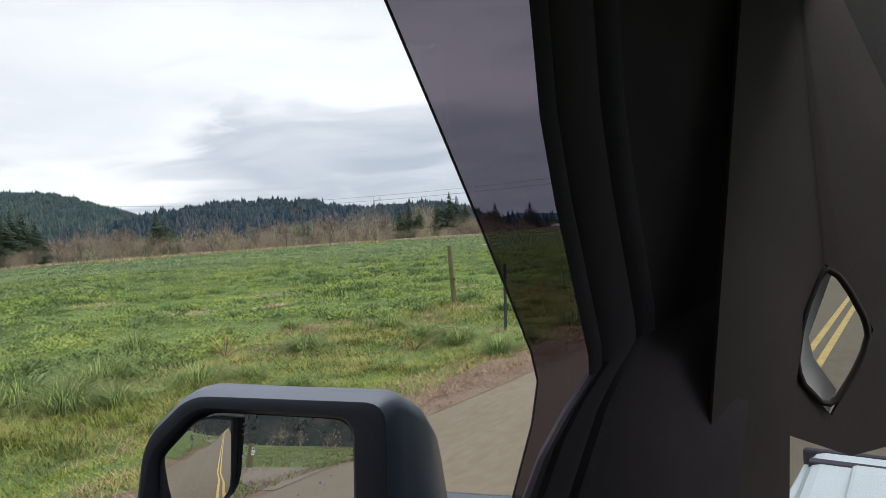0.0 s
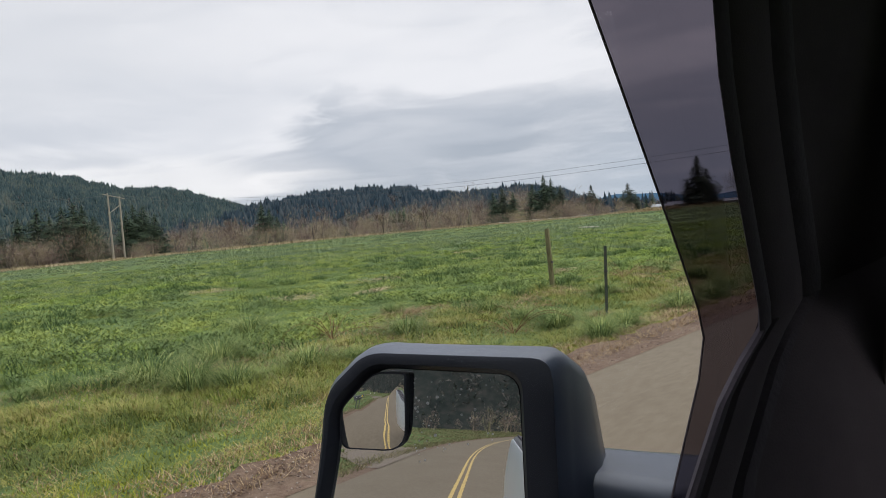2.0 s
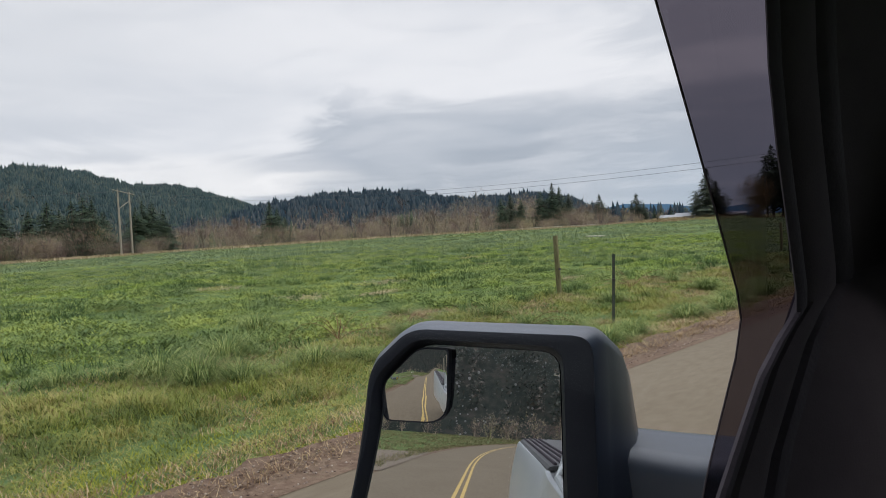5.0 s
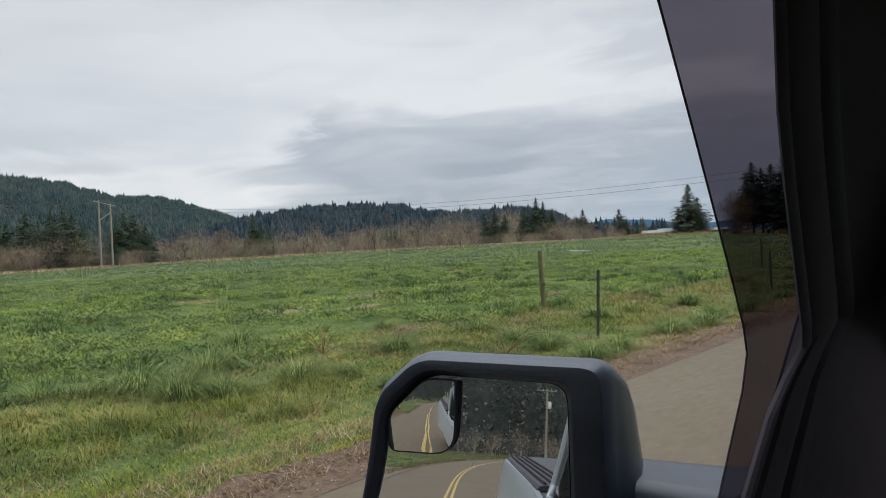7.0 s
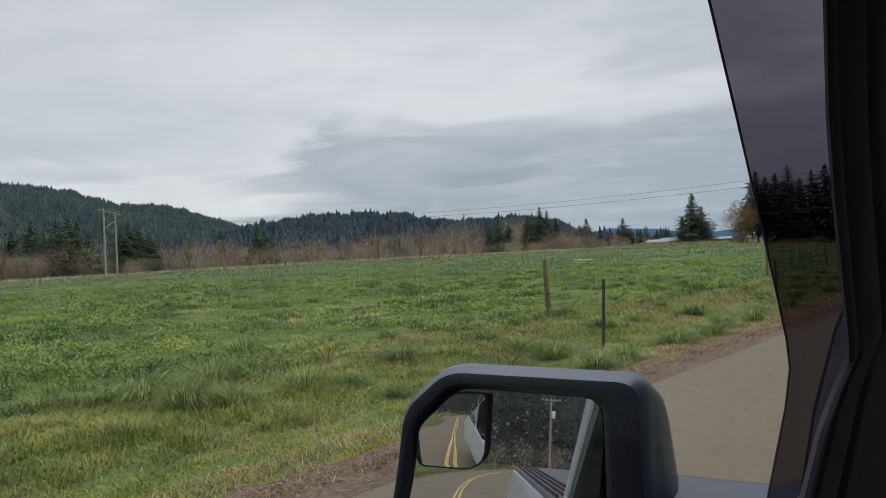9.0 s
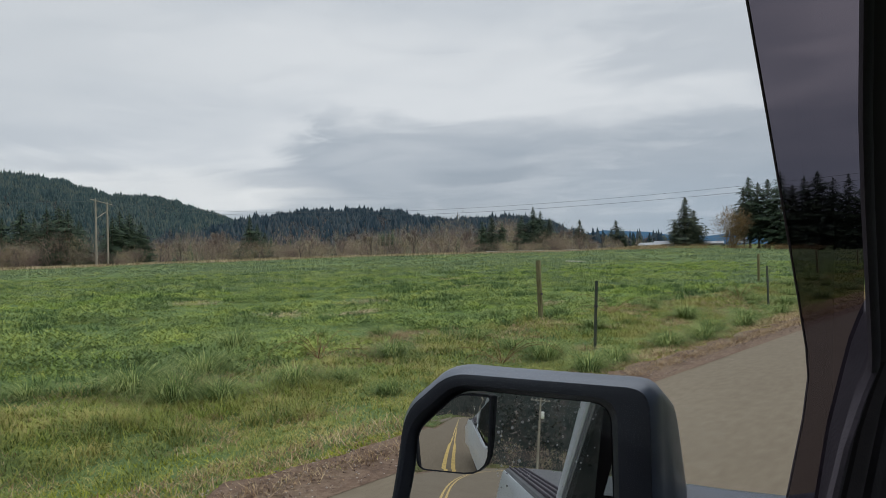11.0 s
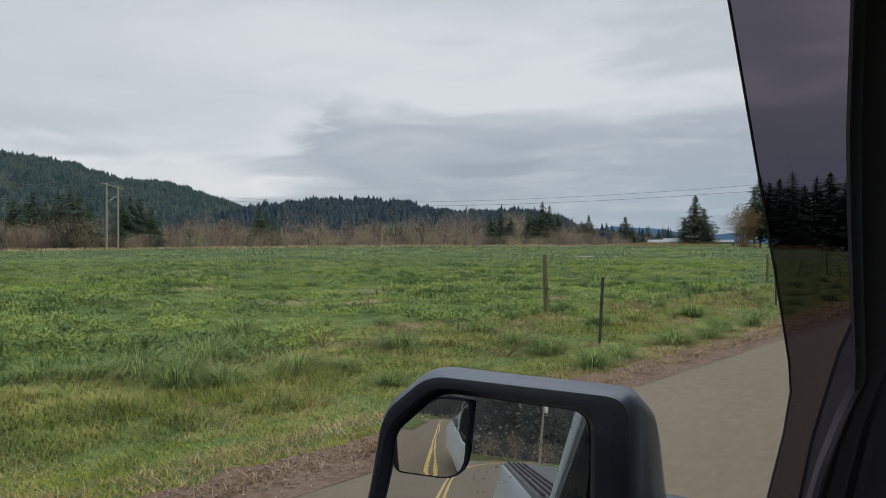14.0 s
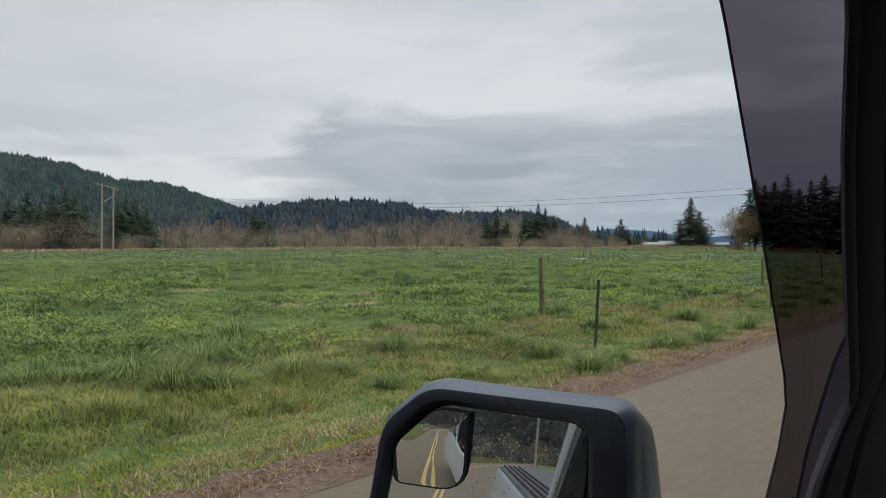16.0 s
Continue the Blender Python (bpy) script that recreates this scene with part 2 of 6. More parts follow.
M_POLE = material("grey_pole_wood", [(0.19, 0.165, 0.13), (0.265, 0.235, 0.19), (0.33, 0.30, 0.25)], 1.5, 0.9, 0.4, 30, stretch=(3, 3, 0.3), spec=0.15)
M_DARKPOLE = material("creosoted_pole", [(0.07, 0.055, 0.045), (0.12, 0.095, 0.075), (0.16, 0.135, 0.11)], 1.5, 0.9, 0.4, 30, stretch=(3, 3, 0.3), spec=0.15)
M_WIRE = material("power_line", [(0.05, 0.05, 0.055), (0.09, 0.09, 0.095)], 1, 0.5)
M_NEEDLE = leafy(material("conifer_needles", [(0.014, 0.026, 0.016), (0.026, 0.046, 0.026), (0.045, 0.068, 0.036)], 0.5, 0.8, island=0.6, spec=0.2), 0.05)
M_NEEDLE2 = leafy(material("grey_conifer_needles", [(0.020, 0.031, 0.022), (0.036, 0.050, 0.032), (0.062, 0.071, 0.043)], 0.5, 0.8, island=0.6, spec=0.2), 0.1)
# both hill forests carry the distance haze as blue in their colours
M_HAZEFOREST = material("haze_blue_conifer_forest", [(0.015, 0.029, 0.033), (0.025, 0.044, 0.047), (0.036, 0.056, 0.055), (0.062, 0.072, 0.062)], 0.008, 0.9, island=0.24, second=0.03, spec=0.1, span=0.30)
M_HAZEWOOD = material("haze_blue_far_forest", [(0.007, 0.016, 0.025), (0.013, 0.025, 0.036), (0.023, 0.037, 0.047), (0.042, 0.052, 0.058)], 0.006, 0.9, island=0.30, second=0.03, spec=0.1, span=0.32)
M_HILLBARE = material("far_bare_alder", [(0.060, 0.058, 0.060), (0.088, 0.078, 0.078), (0.118, 0.098, 0.092), (0.150, 0.128, 0.112)], 0.012, 0.95, island=0.25, second=0.06, spec=0.05, span=0.28)
M_BACKWOOD = material("dark_mixed_wood", [(0.032, 0.041, 0.039), (0.053, 0.063, 0.055), (0.081, 0.084, 0.075), (0.124, 0.108, 0.096)], 0.03, 0.9, island=0.35, second=0.2, spec=0.1, span=0.3)
# darker than the other forest floor; the shade between trees is in this colour
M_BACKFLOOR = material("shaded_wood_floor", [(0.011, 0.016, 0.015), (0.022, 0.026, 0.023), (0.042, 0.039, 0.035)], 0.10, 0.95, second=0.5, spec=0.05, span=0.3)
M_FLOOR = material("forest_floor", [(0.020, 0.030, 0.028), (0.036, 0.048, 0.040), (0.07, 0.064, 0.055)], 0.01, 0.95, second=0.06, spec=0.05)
M_TWIG = material("bare_alder_twigs", [(0.115, 0.080, 0.072), (0.180, 0.130, 0.112), (0.240, 0.178, 0.148), (0.295, 0.240, 0.195), (0.30, 0.265, 0.155)], 0.10, 0.9, island=0.20, second=0.16, spec=0.1, span=0.20)
M_TWIG2 = material("bare_willow_twigs", [(0.14, 0.085, 0.045), (0.21, 0.14, 0.07), (0.26, 0.19, 0.10)], 0.3, 0.9, island=0.6, spec=0.1)
M_BARK = material("bark", [(0.06, 0.05, 0.042), (0.11, 0.09, 0.075), (0.17, 0.15, 0.13)], 2.0, 0.9, 0.6, 20, stretch=(3, 3, 0.5), spec=0.1)
# air haze imitated by a blue base colour and a weak blue glow
M_HAZERIDGE = material("distant_haze_ridge", [(0.05, 0.10, 0.16), (0.06, 0.12, 0.19)], 0.003, 1.0, spec=0.0)
rb = M_HAZERIDGE.node_tree.nodes["Principled BSDF"]
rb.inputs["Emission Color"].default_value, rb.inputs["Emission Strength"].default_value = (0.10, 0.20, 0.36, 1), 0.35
M_PLASTIC = material("black_mirror_plastic", [(0.011, 0.013, 0.019), (0.017, 0.020, 0.028)], 12, 0.5, 0.25, 900, spec=0.2)
# lighter and bluer than the housing; the sky's sheen is put into the colour
M_SHELL = material("sky_sheen_mirror_cap", [(0.034, 0.046, 0.070), (0.048, 0.062, 0.090)], 9, 0.34, 0.2, 900, spec=0.65)
M_TRIM = material("black_cab_trim", [(0.058, 0.049, 0.056), (0.080, 0.068, 0.076)], 6, 0.95, 0.3, 500, spec=0.06)
M_GREYTRIM = material("grey_pillar_trim", [(0.053, 0.044, 0.041), (0.073, 0.061, 0.058)], 5, 0.8, 0.3, 600, spec=0.2)
M_HEADLINER = material("headliner_cloth", [(0.06, 0.056, 0.052), (0.085, 0.08, 0.075)], 20, 0.95, 0.4, 900, spec=0.1)
M_RUBBER = material("rubber", [(0.044, 0.038, 0.046), (0.066, 0.057, 0.068)], 10, 0.85, 0.3, 200, spec=0.12)
# daylight on the lining is put into this very pale colour
M_LINING = material("daylit_pillar_lining", [(0.630, 0.609, 0.609), (0.756, 0.735, 0.735)], 20, 0.8, 0.2, 600, spec=0.2)
M_SEAT = material("grey_seat_cloth", [(0.04, 0.04, 0.042), (0.065, 0.064, 0.066)], 30, 0.95, 0.4, 700)
M_PAINT = material("silver_white_paint", [(0.462, 0.495, 0.517), (0.517, 0.550, 0.572)], 3, 0.28, 0.0, metal=0.15, spec=0.5)
M_BEDCAP = material("black_bed_rail_cap", [(0.05, 0.052, 0.055), (0.09, 0.093, 0.097)], 8, 0.5, 0.3, 200)
M_STEEL = material("rim_alloy", [(0.35, 0.36, 0.37), (0.5, 0.5, 0.5)], 6, 0.35, metal=0.9)
M_WHITE = material("white_roof_metal", [(0.17, 0.185, 0.20), (0.24, 0.255, 0.27)], 0.6, 0.5, spec=0.4)
M_BARNWALL = material("barn_boards", [(0.16, 0.15, 0.15), (0.26, 0.25, 0.25)], 0.6, 0.9)
M_CONCRETE = material("pale_concrete", [(0.45, 0.42, 0.38), (0.60, 0.57, 0.52)], 1.2, 0.9, 0.4, 30)
M_BOXGREY = material("mailbox_grey", [(0.045, 0.048, 0.055), (0.075, 0.078, 0.085)], 8, 0.55, 0.2, 100)
M_BOXGREEN = material("mailbox_green", [(0.012, 0.085, 0.06), (0.02, 0.12, 0.085)], 8, 0.5)
M_BOXYELLOW = material("newspaper_box_yellow", [(0.80, 0.50, 0.01), (0.86, 0.58, 0.02)], 8, 0.45)
M_SIGN = material("sign_white", [(0.70, 0.68, 0.64), (0.80, 0.79, 0.76)], 8, 0.6)
M_INK = material("sign_ink", [(0.03, 0.03, 0.03), (0.05, 0.045, 0.045)], 8, 0.7)
M_GREENWOOD = material("mossy_green_timber", [(0.07, 0.085, 0.07), (0.11, 0.125, 0.10), (0.15, 0.14, 0.11)], 6, 0.9, 0.5, 60, stretch=(3, 3, 0.7))
M_PETAL = material("daffodil_petal", [(0.85, 0.62, 0.02), (0.9, 0.7, 0.05)], 20, 0.6)
M_VISOR = clear_pane("smoked_acrylic", (0.150, 0.132, 0.157), 0.022, 0.08)
M_GLASS = clear_pane("window_glass", (0.985, 0.99, 0.99), 0.010, 0.02)
# tint far darker than clear glass, to dim the bright hood behind it
M_SCREEN = clear_pane("green_dimming_glass", (0.56, 0.595, 0.60), 0.02, 0.02)
M_TINTGLASS = clear_pane("privacy_glass", (0.10, 0.11, 0.12), 0.34, 0.01)
M_MIRROR = bpy.data.materials.new("mirror_silver")
M_MIRROR.use_nodes = True
mb = M_MIRROR.node_tree.nodes["Principled BSDF"]
mb.inputs["Base Color"].default_value, mb.inputs["Metallic"].default_value, mb.inputs["Roughness"].default_value = (0.80, 0.81, 0.83, 1), 1.0, 0.012


# ---- building tools ----
def mesh_of(name, verts, faces, mat, smooth=False):
    me = bpy.data.meshes.new(name)
    me.from_pydata([tuple(v) for v in verts], [], [tuple(f) for f in faces])
    me.materials.append(mat)
    if smooth:
        me.shade_smooth()
    me.update()
    return me


def tri_mesh(name, verts, tris, mat):
    """A large triangle mesh out of arrays."""
    me = bpy.data.meshes.new(name)
    verts, tris = np.asarray(verts, np.float32), np.asarray(tris, np.int32)
    me.vertices.add(len(verts))
    me.vertices.foreach_set("co", verts.ravel())
    me.loops.add(tris.size)
    me.loops.foreach_set("vertex_index", tris.ravel())
    me.polygons.add(len(tris))
    me.polygons.foreach_set("loop_start", np.arange(0, tris.size, 3, dtype=np.int32))
    me.update(calc_edges=True)
    me.validate()
    me.materials.append(mat)
    return me


def bm_mesh(name, bm, mat, smooth=False):
    me = bpy.data.meshes.new(name)
    bmesh.ops.recalc_face_normals(bm, faces=bm.faces[:])
    bm.to_mesh(me)
    bm.free()
    me.materials.append(mat)
    if smooth:
        me.shade_smooth()
    return me


def part(name, me, parent, label=""):
    ob = new(name, me)
    ob.parent = parent
    if label:
        ob["label"] = label
    return ob


def thing(name, label, category, group="", kind="", at=(0, 0, 0), turn=0):
    ob = new(name)
    ob.empty_display_size = 0.2
    ob.matrix_basis = pose(*at, 0, 0, turn)
    return tagged(ob, label, category, group, kind)


def box_bm(lo, hi, bevel=0.0, seg=2, bm=None):
    bm2 = bmesh.new()
    c = [(a + b) / 2 for a, b in zip(lo, hi)]
    s = [b - a for a, b in zip(lo, hi)]
    bmesh.ops.create_cube(bm2, size=1.0, matrix=Matrix.Translation(c) @ Matrix.Diagonal((*s, 1)))
    if bevel:
        bmesh.ops.bevel(bm2, geom=bm2.edges[:], offset=bevel, segments=seg, affect="EDGES", profile=0.5)
    return bm2


def rings_mesh(name, rings, mat, closed=True, cap=(True, True), smooth=True):
    """Skin over a row of loops with the same number of points."""
    n, verts, faces = len(rings[0]), [], []
    for r in rings:
        verts += [tuple(p) for p in r]
    for i in range(len(rings) - 1):
        for j in range(n if closed else n - 1):
            k = (j + 1) % n
            faces.append((i * n + j, i * n + k, (i + 1) * n + k, (i + 1) * n + j))
    if cap[0]:
        faces.append(tuple(range(n))[::-1])
    if cap[1]:
        faces.append(tuple((len(rings) - 1) * n + j for j in range(n)))
    bm = bmesh.new()
    vs = [bm.verts.new(v) for v in verts]
    for f in faces:
        bm.faces.new([vs[i] for i in f])
    me = bm_mesh(name, bm, mat, smooth)
    if smooth:
        me.set_sharp_from_angle(angle=radians(38))
    return me


def tube(name, pts, radii, mat, sides=8):
    rings = []
    pts = [Vector(p) for p in pts]
    for i, p in enumerate(pts):
        d = (pts[min(i + 1, len(pts) - 1)] - pts[max(i - 1, 0)]).normalized()
        a = d.orthogonal().normalized() if i == 0 else (a - d * a.dot(d)).normalized()
        b = d.cross(a)
        r = radii[i] if isinstance(radii, (list, tuple)) else radii
        rings.append([p + (a * math.cos(2 * math.pi * k / sides) + b * math.sin(2 * math.pi * k / sides)) * r for k in range(sides)])
    return rings_mesh(name, rings, mat)


def plate(name, poly, thick, mat, smooth=False, bevel=0.0):
    """Flat polygon (3D points) given a thickness (a vector)."""
    t = Vector(thick)
    bm = bmesh.new()
    a = [bm.verts.new(Vector(p)) for p in poly]
    b = [bm.verts.new(Vector(p) + t) for p in poly]
    bm.faces.new(a)
    bm.faces.new(b[::-1])
    for i in range(len(a)):
        j = (i + 1) % len(a)
        bm.faces.new((a[j], a[i], b[i], b[j]))
    if bevel:
        bmesh.ops.bevel(bm, geom=bm.edges[:], offset=bevel, segments=2, affect="EDGES", profile=0.5)
    return bm_mesh(name, bm, mat, smooth)


def polar(bearing, dist, z=0.0):
    """A place by its angle to the left of the road and its distance from the truck's driver."""
    return (-math.sin(radians(bearing)) * dist, math.cos(radians(bearing)) * dist, z)


def smoothstep(v, a, b):
    v = np.clip((np.asarray(v, float) - a) / (b - a), 0, 1)
    return v * v * (3 - 2 * v)


# ---- the lie of the land ----
def vnoise(x, y, s, k=0):
    """Smooth uneven values between 0 and 1 over the land, at s waves a metre."""
    x, y = np.asarray(x) * s + 37.7 * k, np.asarray(y) * s - 11.3 * k
    xi, yi = np.floor(x).astype(np.int64), np.floor(y).astype(np.int64)
    fx, fy = x - xi, y - yi
    fx, fy = fx * fx * (3 - 2 * fx), fy * fy * (3 - 2 * fy)

    def cell(i, j):
        h = (i * 374761393 + j * 668265263 + k * 1442695) & 0xFFFFFFFF
        h = ((h ^ (h >> 13)) * 1274126177) & 0xFFFFFFFF
        return ((h ^ (h >> 16)) & 0xFFFF) / 65535.0

    return (cell(xi, yi) * (1 - fx) + cell(xi + 1, yi) * fx) * (1 - fy) + (cell(xi, yi + 1) * (1 - fx) + cell(xi + 1, yi + 1) * fx) * fy


def road_mid(y):
    """The road's middle: straight past the truck, bending away before and behind."""
    y = np.asarray(y, float)
    ahead, back = np.clip(y - 30, 0, 170), np.clip(-y - 26, 0, 70)
    far = np.clip(-y - 96, 0, None)
    return -0.95 - 0.0009 * ahead ** 2 + 0.0012 * back ** 2 + far * 0.17


def land(x, y):
    x, y = np.asarray(x, float), np.asarray(y, float)
    off = x - road_mid(y)
    rise = 1.75 * smoothstep(y, 20, 190) * smoothstep(np.abs(off), 8, 60)
    lumps = 0.05 * np.sin(x * 0.31 + 1.3 * np.sin(y * 0.17)) * np.sin(y * 0.27 + 0.6) + 0.03 * np.sin(x * 0.9 + y * 0.5) * np.sin(y * 0.8)
    lumps *= smoothstep(np.abs(off), 4.0, 8.0)
    lumps += (0.20 * (vnoise(x, y, 0.21, 31) - 0.5) + 0.11 * (vnoise(x, y, 0.62, 32) - 0.5)) * smoothstep(np.abs(off), 6.0, 14.0)
    ditch = -0.12 * np.exp(-((np.abs(off) - 5.2) / 1.1) ** 2)
    bed = -0.06 * (1 - smoothstep(np.abs(off), 2.75, 3.05))
    bank = 2.6 * smoothstep(np.hypot(x, y), 262, 285) * smoothstep(-x / np.maximum(y, 1), 0.12, 0.25) * (1 - smoothstep(-x / np.maximum(y, 1), 0.46, 0.62)) * (y > 0)
    return rise + lumps + ditch + bed + 0.6 * bank


def graded(lo, hi, step0, grow):
    """Coordinates that are close together near 0 and wider apart far off."""
    out, v, s = [0.0], 0.0, step0
    while v < hi:
        v += s
        s *= grow
        out.append(v)
    neg, v, s = [], 0.0, step0
    while v > lo:
        v -= s
        s *= grow
        neg.append(v)
    return np.array(neg[::-1] + out)


gx, gy = graded(-4600, 4600, 0.45, 1.042), graded(-4600, 4600, 0.45, 1.042)
GX, GY = np.meshgrid(gx - 4.0, gy + 6.0, indexing="ij")
GZ = land(GX, GY)
nx, ny = GX.shape
idx = np.arange(nx * ny).reshape(nx, ny)
quad = np.stack([idx[:-1, :-1], idx[1:, :-1], idx[1:, 1:], idx[:-1, 1:]], -1).reshape(-1, 4)
tris = np.concatenate([quad[:, [0, 1, 2]], quad[:, [0, 2, 3]]])
ground = new("ground", tri_mesh("ground", np.stack([GX, GY, GZ], -1).reshape(-1, 3), tris, M_PASTURE))
ground.data.shade_smooth()
tagged(ground, "green pasture of short grass with yellowed patches", "ground", kind="structure")


def strip(name, ys, left, right, z, mat, wobble=0.0, across=2):
    """A band along the road between two offsets from its middle."""
    rng = np.random.default_rng(5)
    verts, faces = [], []
    for y in ys:
        m = float(road_mid(y))
        slope = float(road_mid(y + 0.5) - road_mid(y - 0.5))
        nl = 1 / math.hypot(1, slope)
        wl, wr = (rng.uniform(-wobble, wobble), 0) if wobble else (0, 0)
        for k in range(across + 1):
            o = (left + wl) + (right + wr - left - wl) * k / across
            verts.append((m + o * nl, y - o * slope * nl, z(o) if callable(z) else z))
    w = across + 1
    for i in range(len(ys) - 1):
        for k in range(across):
            faces.append((i * w + k, i * w + k + 1, (i + 1) * w + k + 1, (i + 1) * w + k))
    return mesh_of(name, verts, faces, mat)


road_ys = list(np.concatenate([np.arange(-260, -20, 2.0), np.arange(-20, 60, 1.0), np.arange(60, 420, 4.0)]))
crown = lambda o: 0.02 - 0.004 * abs(o)
road = new("road", strip("road", road_ys, -2.88, 2.88, crown, M_ASPHALT, across=8))
tagged(road, "two-lane grey-brown asphalt country road", "road", kind="structure")
for o in (-0.135, 0.05):
    ln = new("centre_line", strip("centre_line", road_ys, o, o + 0.085, lambda q: crown(q) + 0.004, M_YELLOW, across=1))
    ln.parent = road
fine_ys = list(np.concatenate([np.arange(-120, -10, 1.0), np.arange(-10, 50, 0.25), np.arange(50, 260, 2.0)]))
shoulder = new("road_shoulder", strip("road_shoulder", fine_ys, -3.55, -2.84, lambda o: 0.012 + 0.02 * smoothstep(-o, 3.2, 3.55), M_DIRT, wobble=0.12, across=4))
tagged(shoulder, "reddish-brown dirt and gravel road shoulder", "shoulder", kind="structure")
shoulder2 = new("road_shoulder", strip("road_shoulder", fine_ys, 2.84, 3.5, lambda o: 0.012, M_DIRT, wobble=0.0, across=2))
tagged(shoulder2, "reddish-brown dirt and gravel road shoulder", "shoulder", kind="structure")


# ---- the pickup truck round the camera ----
truck = thing("pickup_truck", "silver-white crew cab pickup truck standing on the road, black side mirror", "pickup truck")
SPOT = Vector((-0.4357, 0.5350, 1.5479))        # upper inner corner of the small wide-angle mirror
GN = Vector((0.3428, -0.9244, 0.1567)).normalized()   # the way the glass faces
GU = Vector((-GN.y, GN.x, 0)).normalized()
GW = GU.cross(-GN).normalized()
if GW.z < 0:
    GW = -GW


def mp(u, w, out=0.0):
    """A point of the mirror: inboard, up, and out towards the driver."""
    return SPOT + GU * u + GW * w + GN * out


def rounded(poly, r, seg=4):
    """Polygon (2D) with rounded corners."""
    out, n = [], len(poly)
    for i, p in enumerate(poly):
        p, a, b = Vector(p), Vector(poly[i - 1]), Vector(poly[(i + 1) % n])
        ra = r[i] if isinstance(r, (list, tuple)) else r
        da, db = (a - p), (b - p)
        la = min(ra, da.length * 0.45)
        lb = min(ra, db.length * 0.45)
        s, e = p + da.normalized() * la, p + db.normalized() * lb
        for k in range(seg + 1):
            t = k / seg
            out.append(tuple(s * (1 - t) ** 2 + p * 2 * t * (1 - t) + e * t * t))
    return out


GLASS = [(-0.034, 0.004), (0.118, -0.002), (0.122, -0.225), (-0.120, -0.225), (-0.090, -0.100), (-0.083, -0.040)]
glass_loop = rounded(GLASS, [0.016, 0.020, 0.03, 0.03, 0.03, 0.016])


def ring(scale_left, scale_right, up, down, out, cut=0.0):
    """A loop round the glass outline, pushed outwards by the given borders."""
    res = []
    cu, cw = 0.02, -0.10
    for u, w in glass_loop:
        du = -scale_left if u < cu else scale_right
        f = min(1.0, abs(u - cu) / 0.07)
        g = min(1.0, abs(w - cw) / 0.07)
        # cut: how far the upper inboard shoulder is rounded off
        shoulder = cut * math.exp(-((u - 0.118) ** 2 + (w + 0.002) ** 2) / 0.0034)
        res.append(mp(u + du * f - 0.8 * shoulder, w + (up if w > cw else -down) * g - shoulder, out))
    return res


mirror = part("side_mirror", rings_mesh("mirror_housing", [
    ring(0.0, 0.0, 0.0, 0.0, -0.004),
    ring(0.003, 0.004, 0.003, 0.003, 0.010),
    ring(0.006, 0.008, 0.006, 0.006, 0.0155),
    ring(0.0095, 0.028, 0.0125, 0.018, 0.0165),
    ring(0.0125, 0.037, 0.0165, 0.020, 0.0150)], M_PLASTIC, cap=(False, False)), truck, "black plastic side mirror housing")
part("mirror_cap", rings_mesh("mirror_cap", [
    ring(0.0127, 0.0373, 0.0167, 0.0202, 0.0146),
    ring(0.0160, 0.0420, 0.0225, 0.022, 0.0060),
    ring(0.0175, 0.046, 0.0265, 0.0225, -0.010),
    ring(0.017, 0.051, 0.0270, 0.023, -0.020, 0.004),
    ring(0.012, 0.065, 0.0225, 0.022, -0.045, 0.012),
    ring(0.002, 0.073, 0.0130, 0.014, -0.075, 0.022),
    ring(-0.012, 0.072, -0.002, 0.004, -0.105, 0.028),
    ring(-0.030, 0.056, -0.022, -0.012, -0.130, 0.030),
    ring(-0.050, 0.015, -0.045, -0.03, -0.148),
    ring(-0.070, -0.030, -0.070, -0.06, -0.156)], M_SHELL, cap=(False, True)), mirror, "satin dark grey mirror cap with sky sheen in its colour")
part("mirror_glass", mesh_of("mirror_glass", [mp(u, w, 0.0) for u, w in glass_loop], [tuple(range(len(glass_loop)))], M_MIRROR), mirror, "flat mirror glass speckled with dried drops")
part("mirror_back", plate("mirror_back", [mp(u, w, -0.006) for u, w in glass_loop], -GN * 0.004, M_PLASTIC), mirror)
# small convex mirror in the upper outer corner
SPOT_POLY = rounded([(-0.036, -0.001), (-0.002, -0.002), (-0.004, -0.079), (-0.084, -0.081), (-0.081, -0.041)], [0.012, 0.004, 0.026, 0.012, 0.012], 5)
SC = (-0.040, -0.046)
CURVE = 0.28


def dome(u, w, base=0.0056):
    d2 = (u - SC[0]) ** 2 + (w - SC[1]) ** 2
    return base + 0.0045 - (CURVE - math.sqrt(CURVE ** 2 - d2)) + 0.024 * (u - SC[0]) + 0.120 * (w - SC[1])


sv, sf = [mp(*SC, dome(*SC))], []
steps, ns = 14, len(SPOT_POLY)
for k in range(1, steps + 1):
    for u, w in SPOT_POLY:
        f = k / steps
        uu, ww = SC[0] + (u - SC[0]) * f, SC[1] + (w - SC[1]) * f
        sv.append(mp(uu, ww, dome(uu, ww)))
for j in range(ns):
    sf.append((0, 1 + j, 1 + (j + 1) % ns))
for k in range(steps - 1):
    for j in range(ns):
        a, b = 1 + k * ns + j, 1 + k * ns + (j + 1) % ns
        sf.append((a, a + ns, b + ns, b))
spot_me = mesh_of("wide_angle_mirror", sv, sf, M_MIRROR, True)
part("wide_angle_mirror", spot_me, mirror, "small convex wide-angle mirror")
rim_out = [(SC[0] + (u - SC[0]) * 1.045, SC[1] + (w - SC[1]) * 1.045) for u, w in SPOT_POLY]
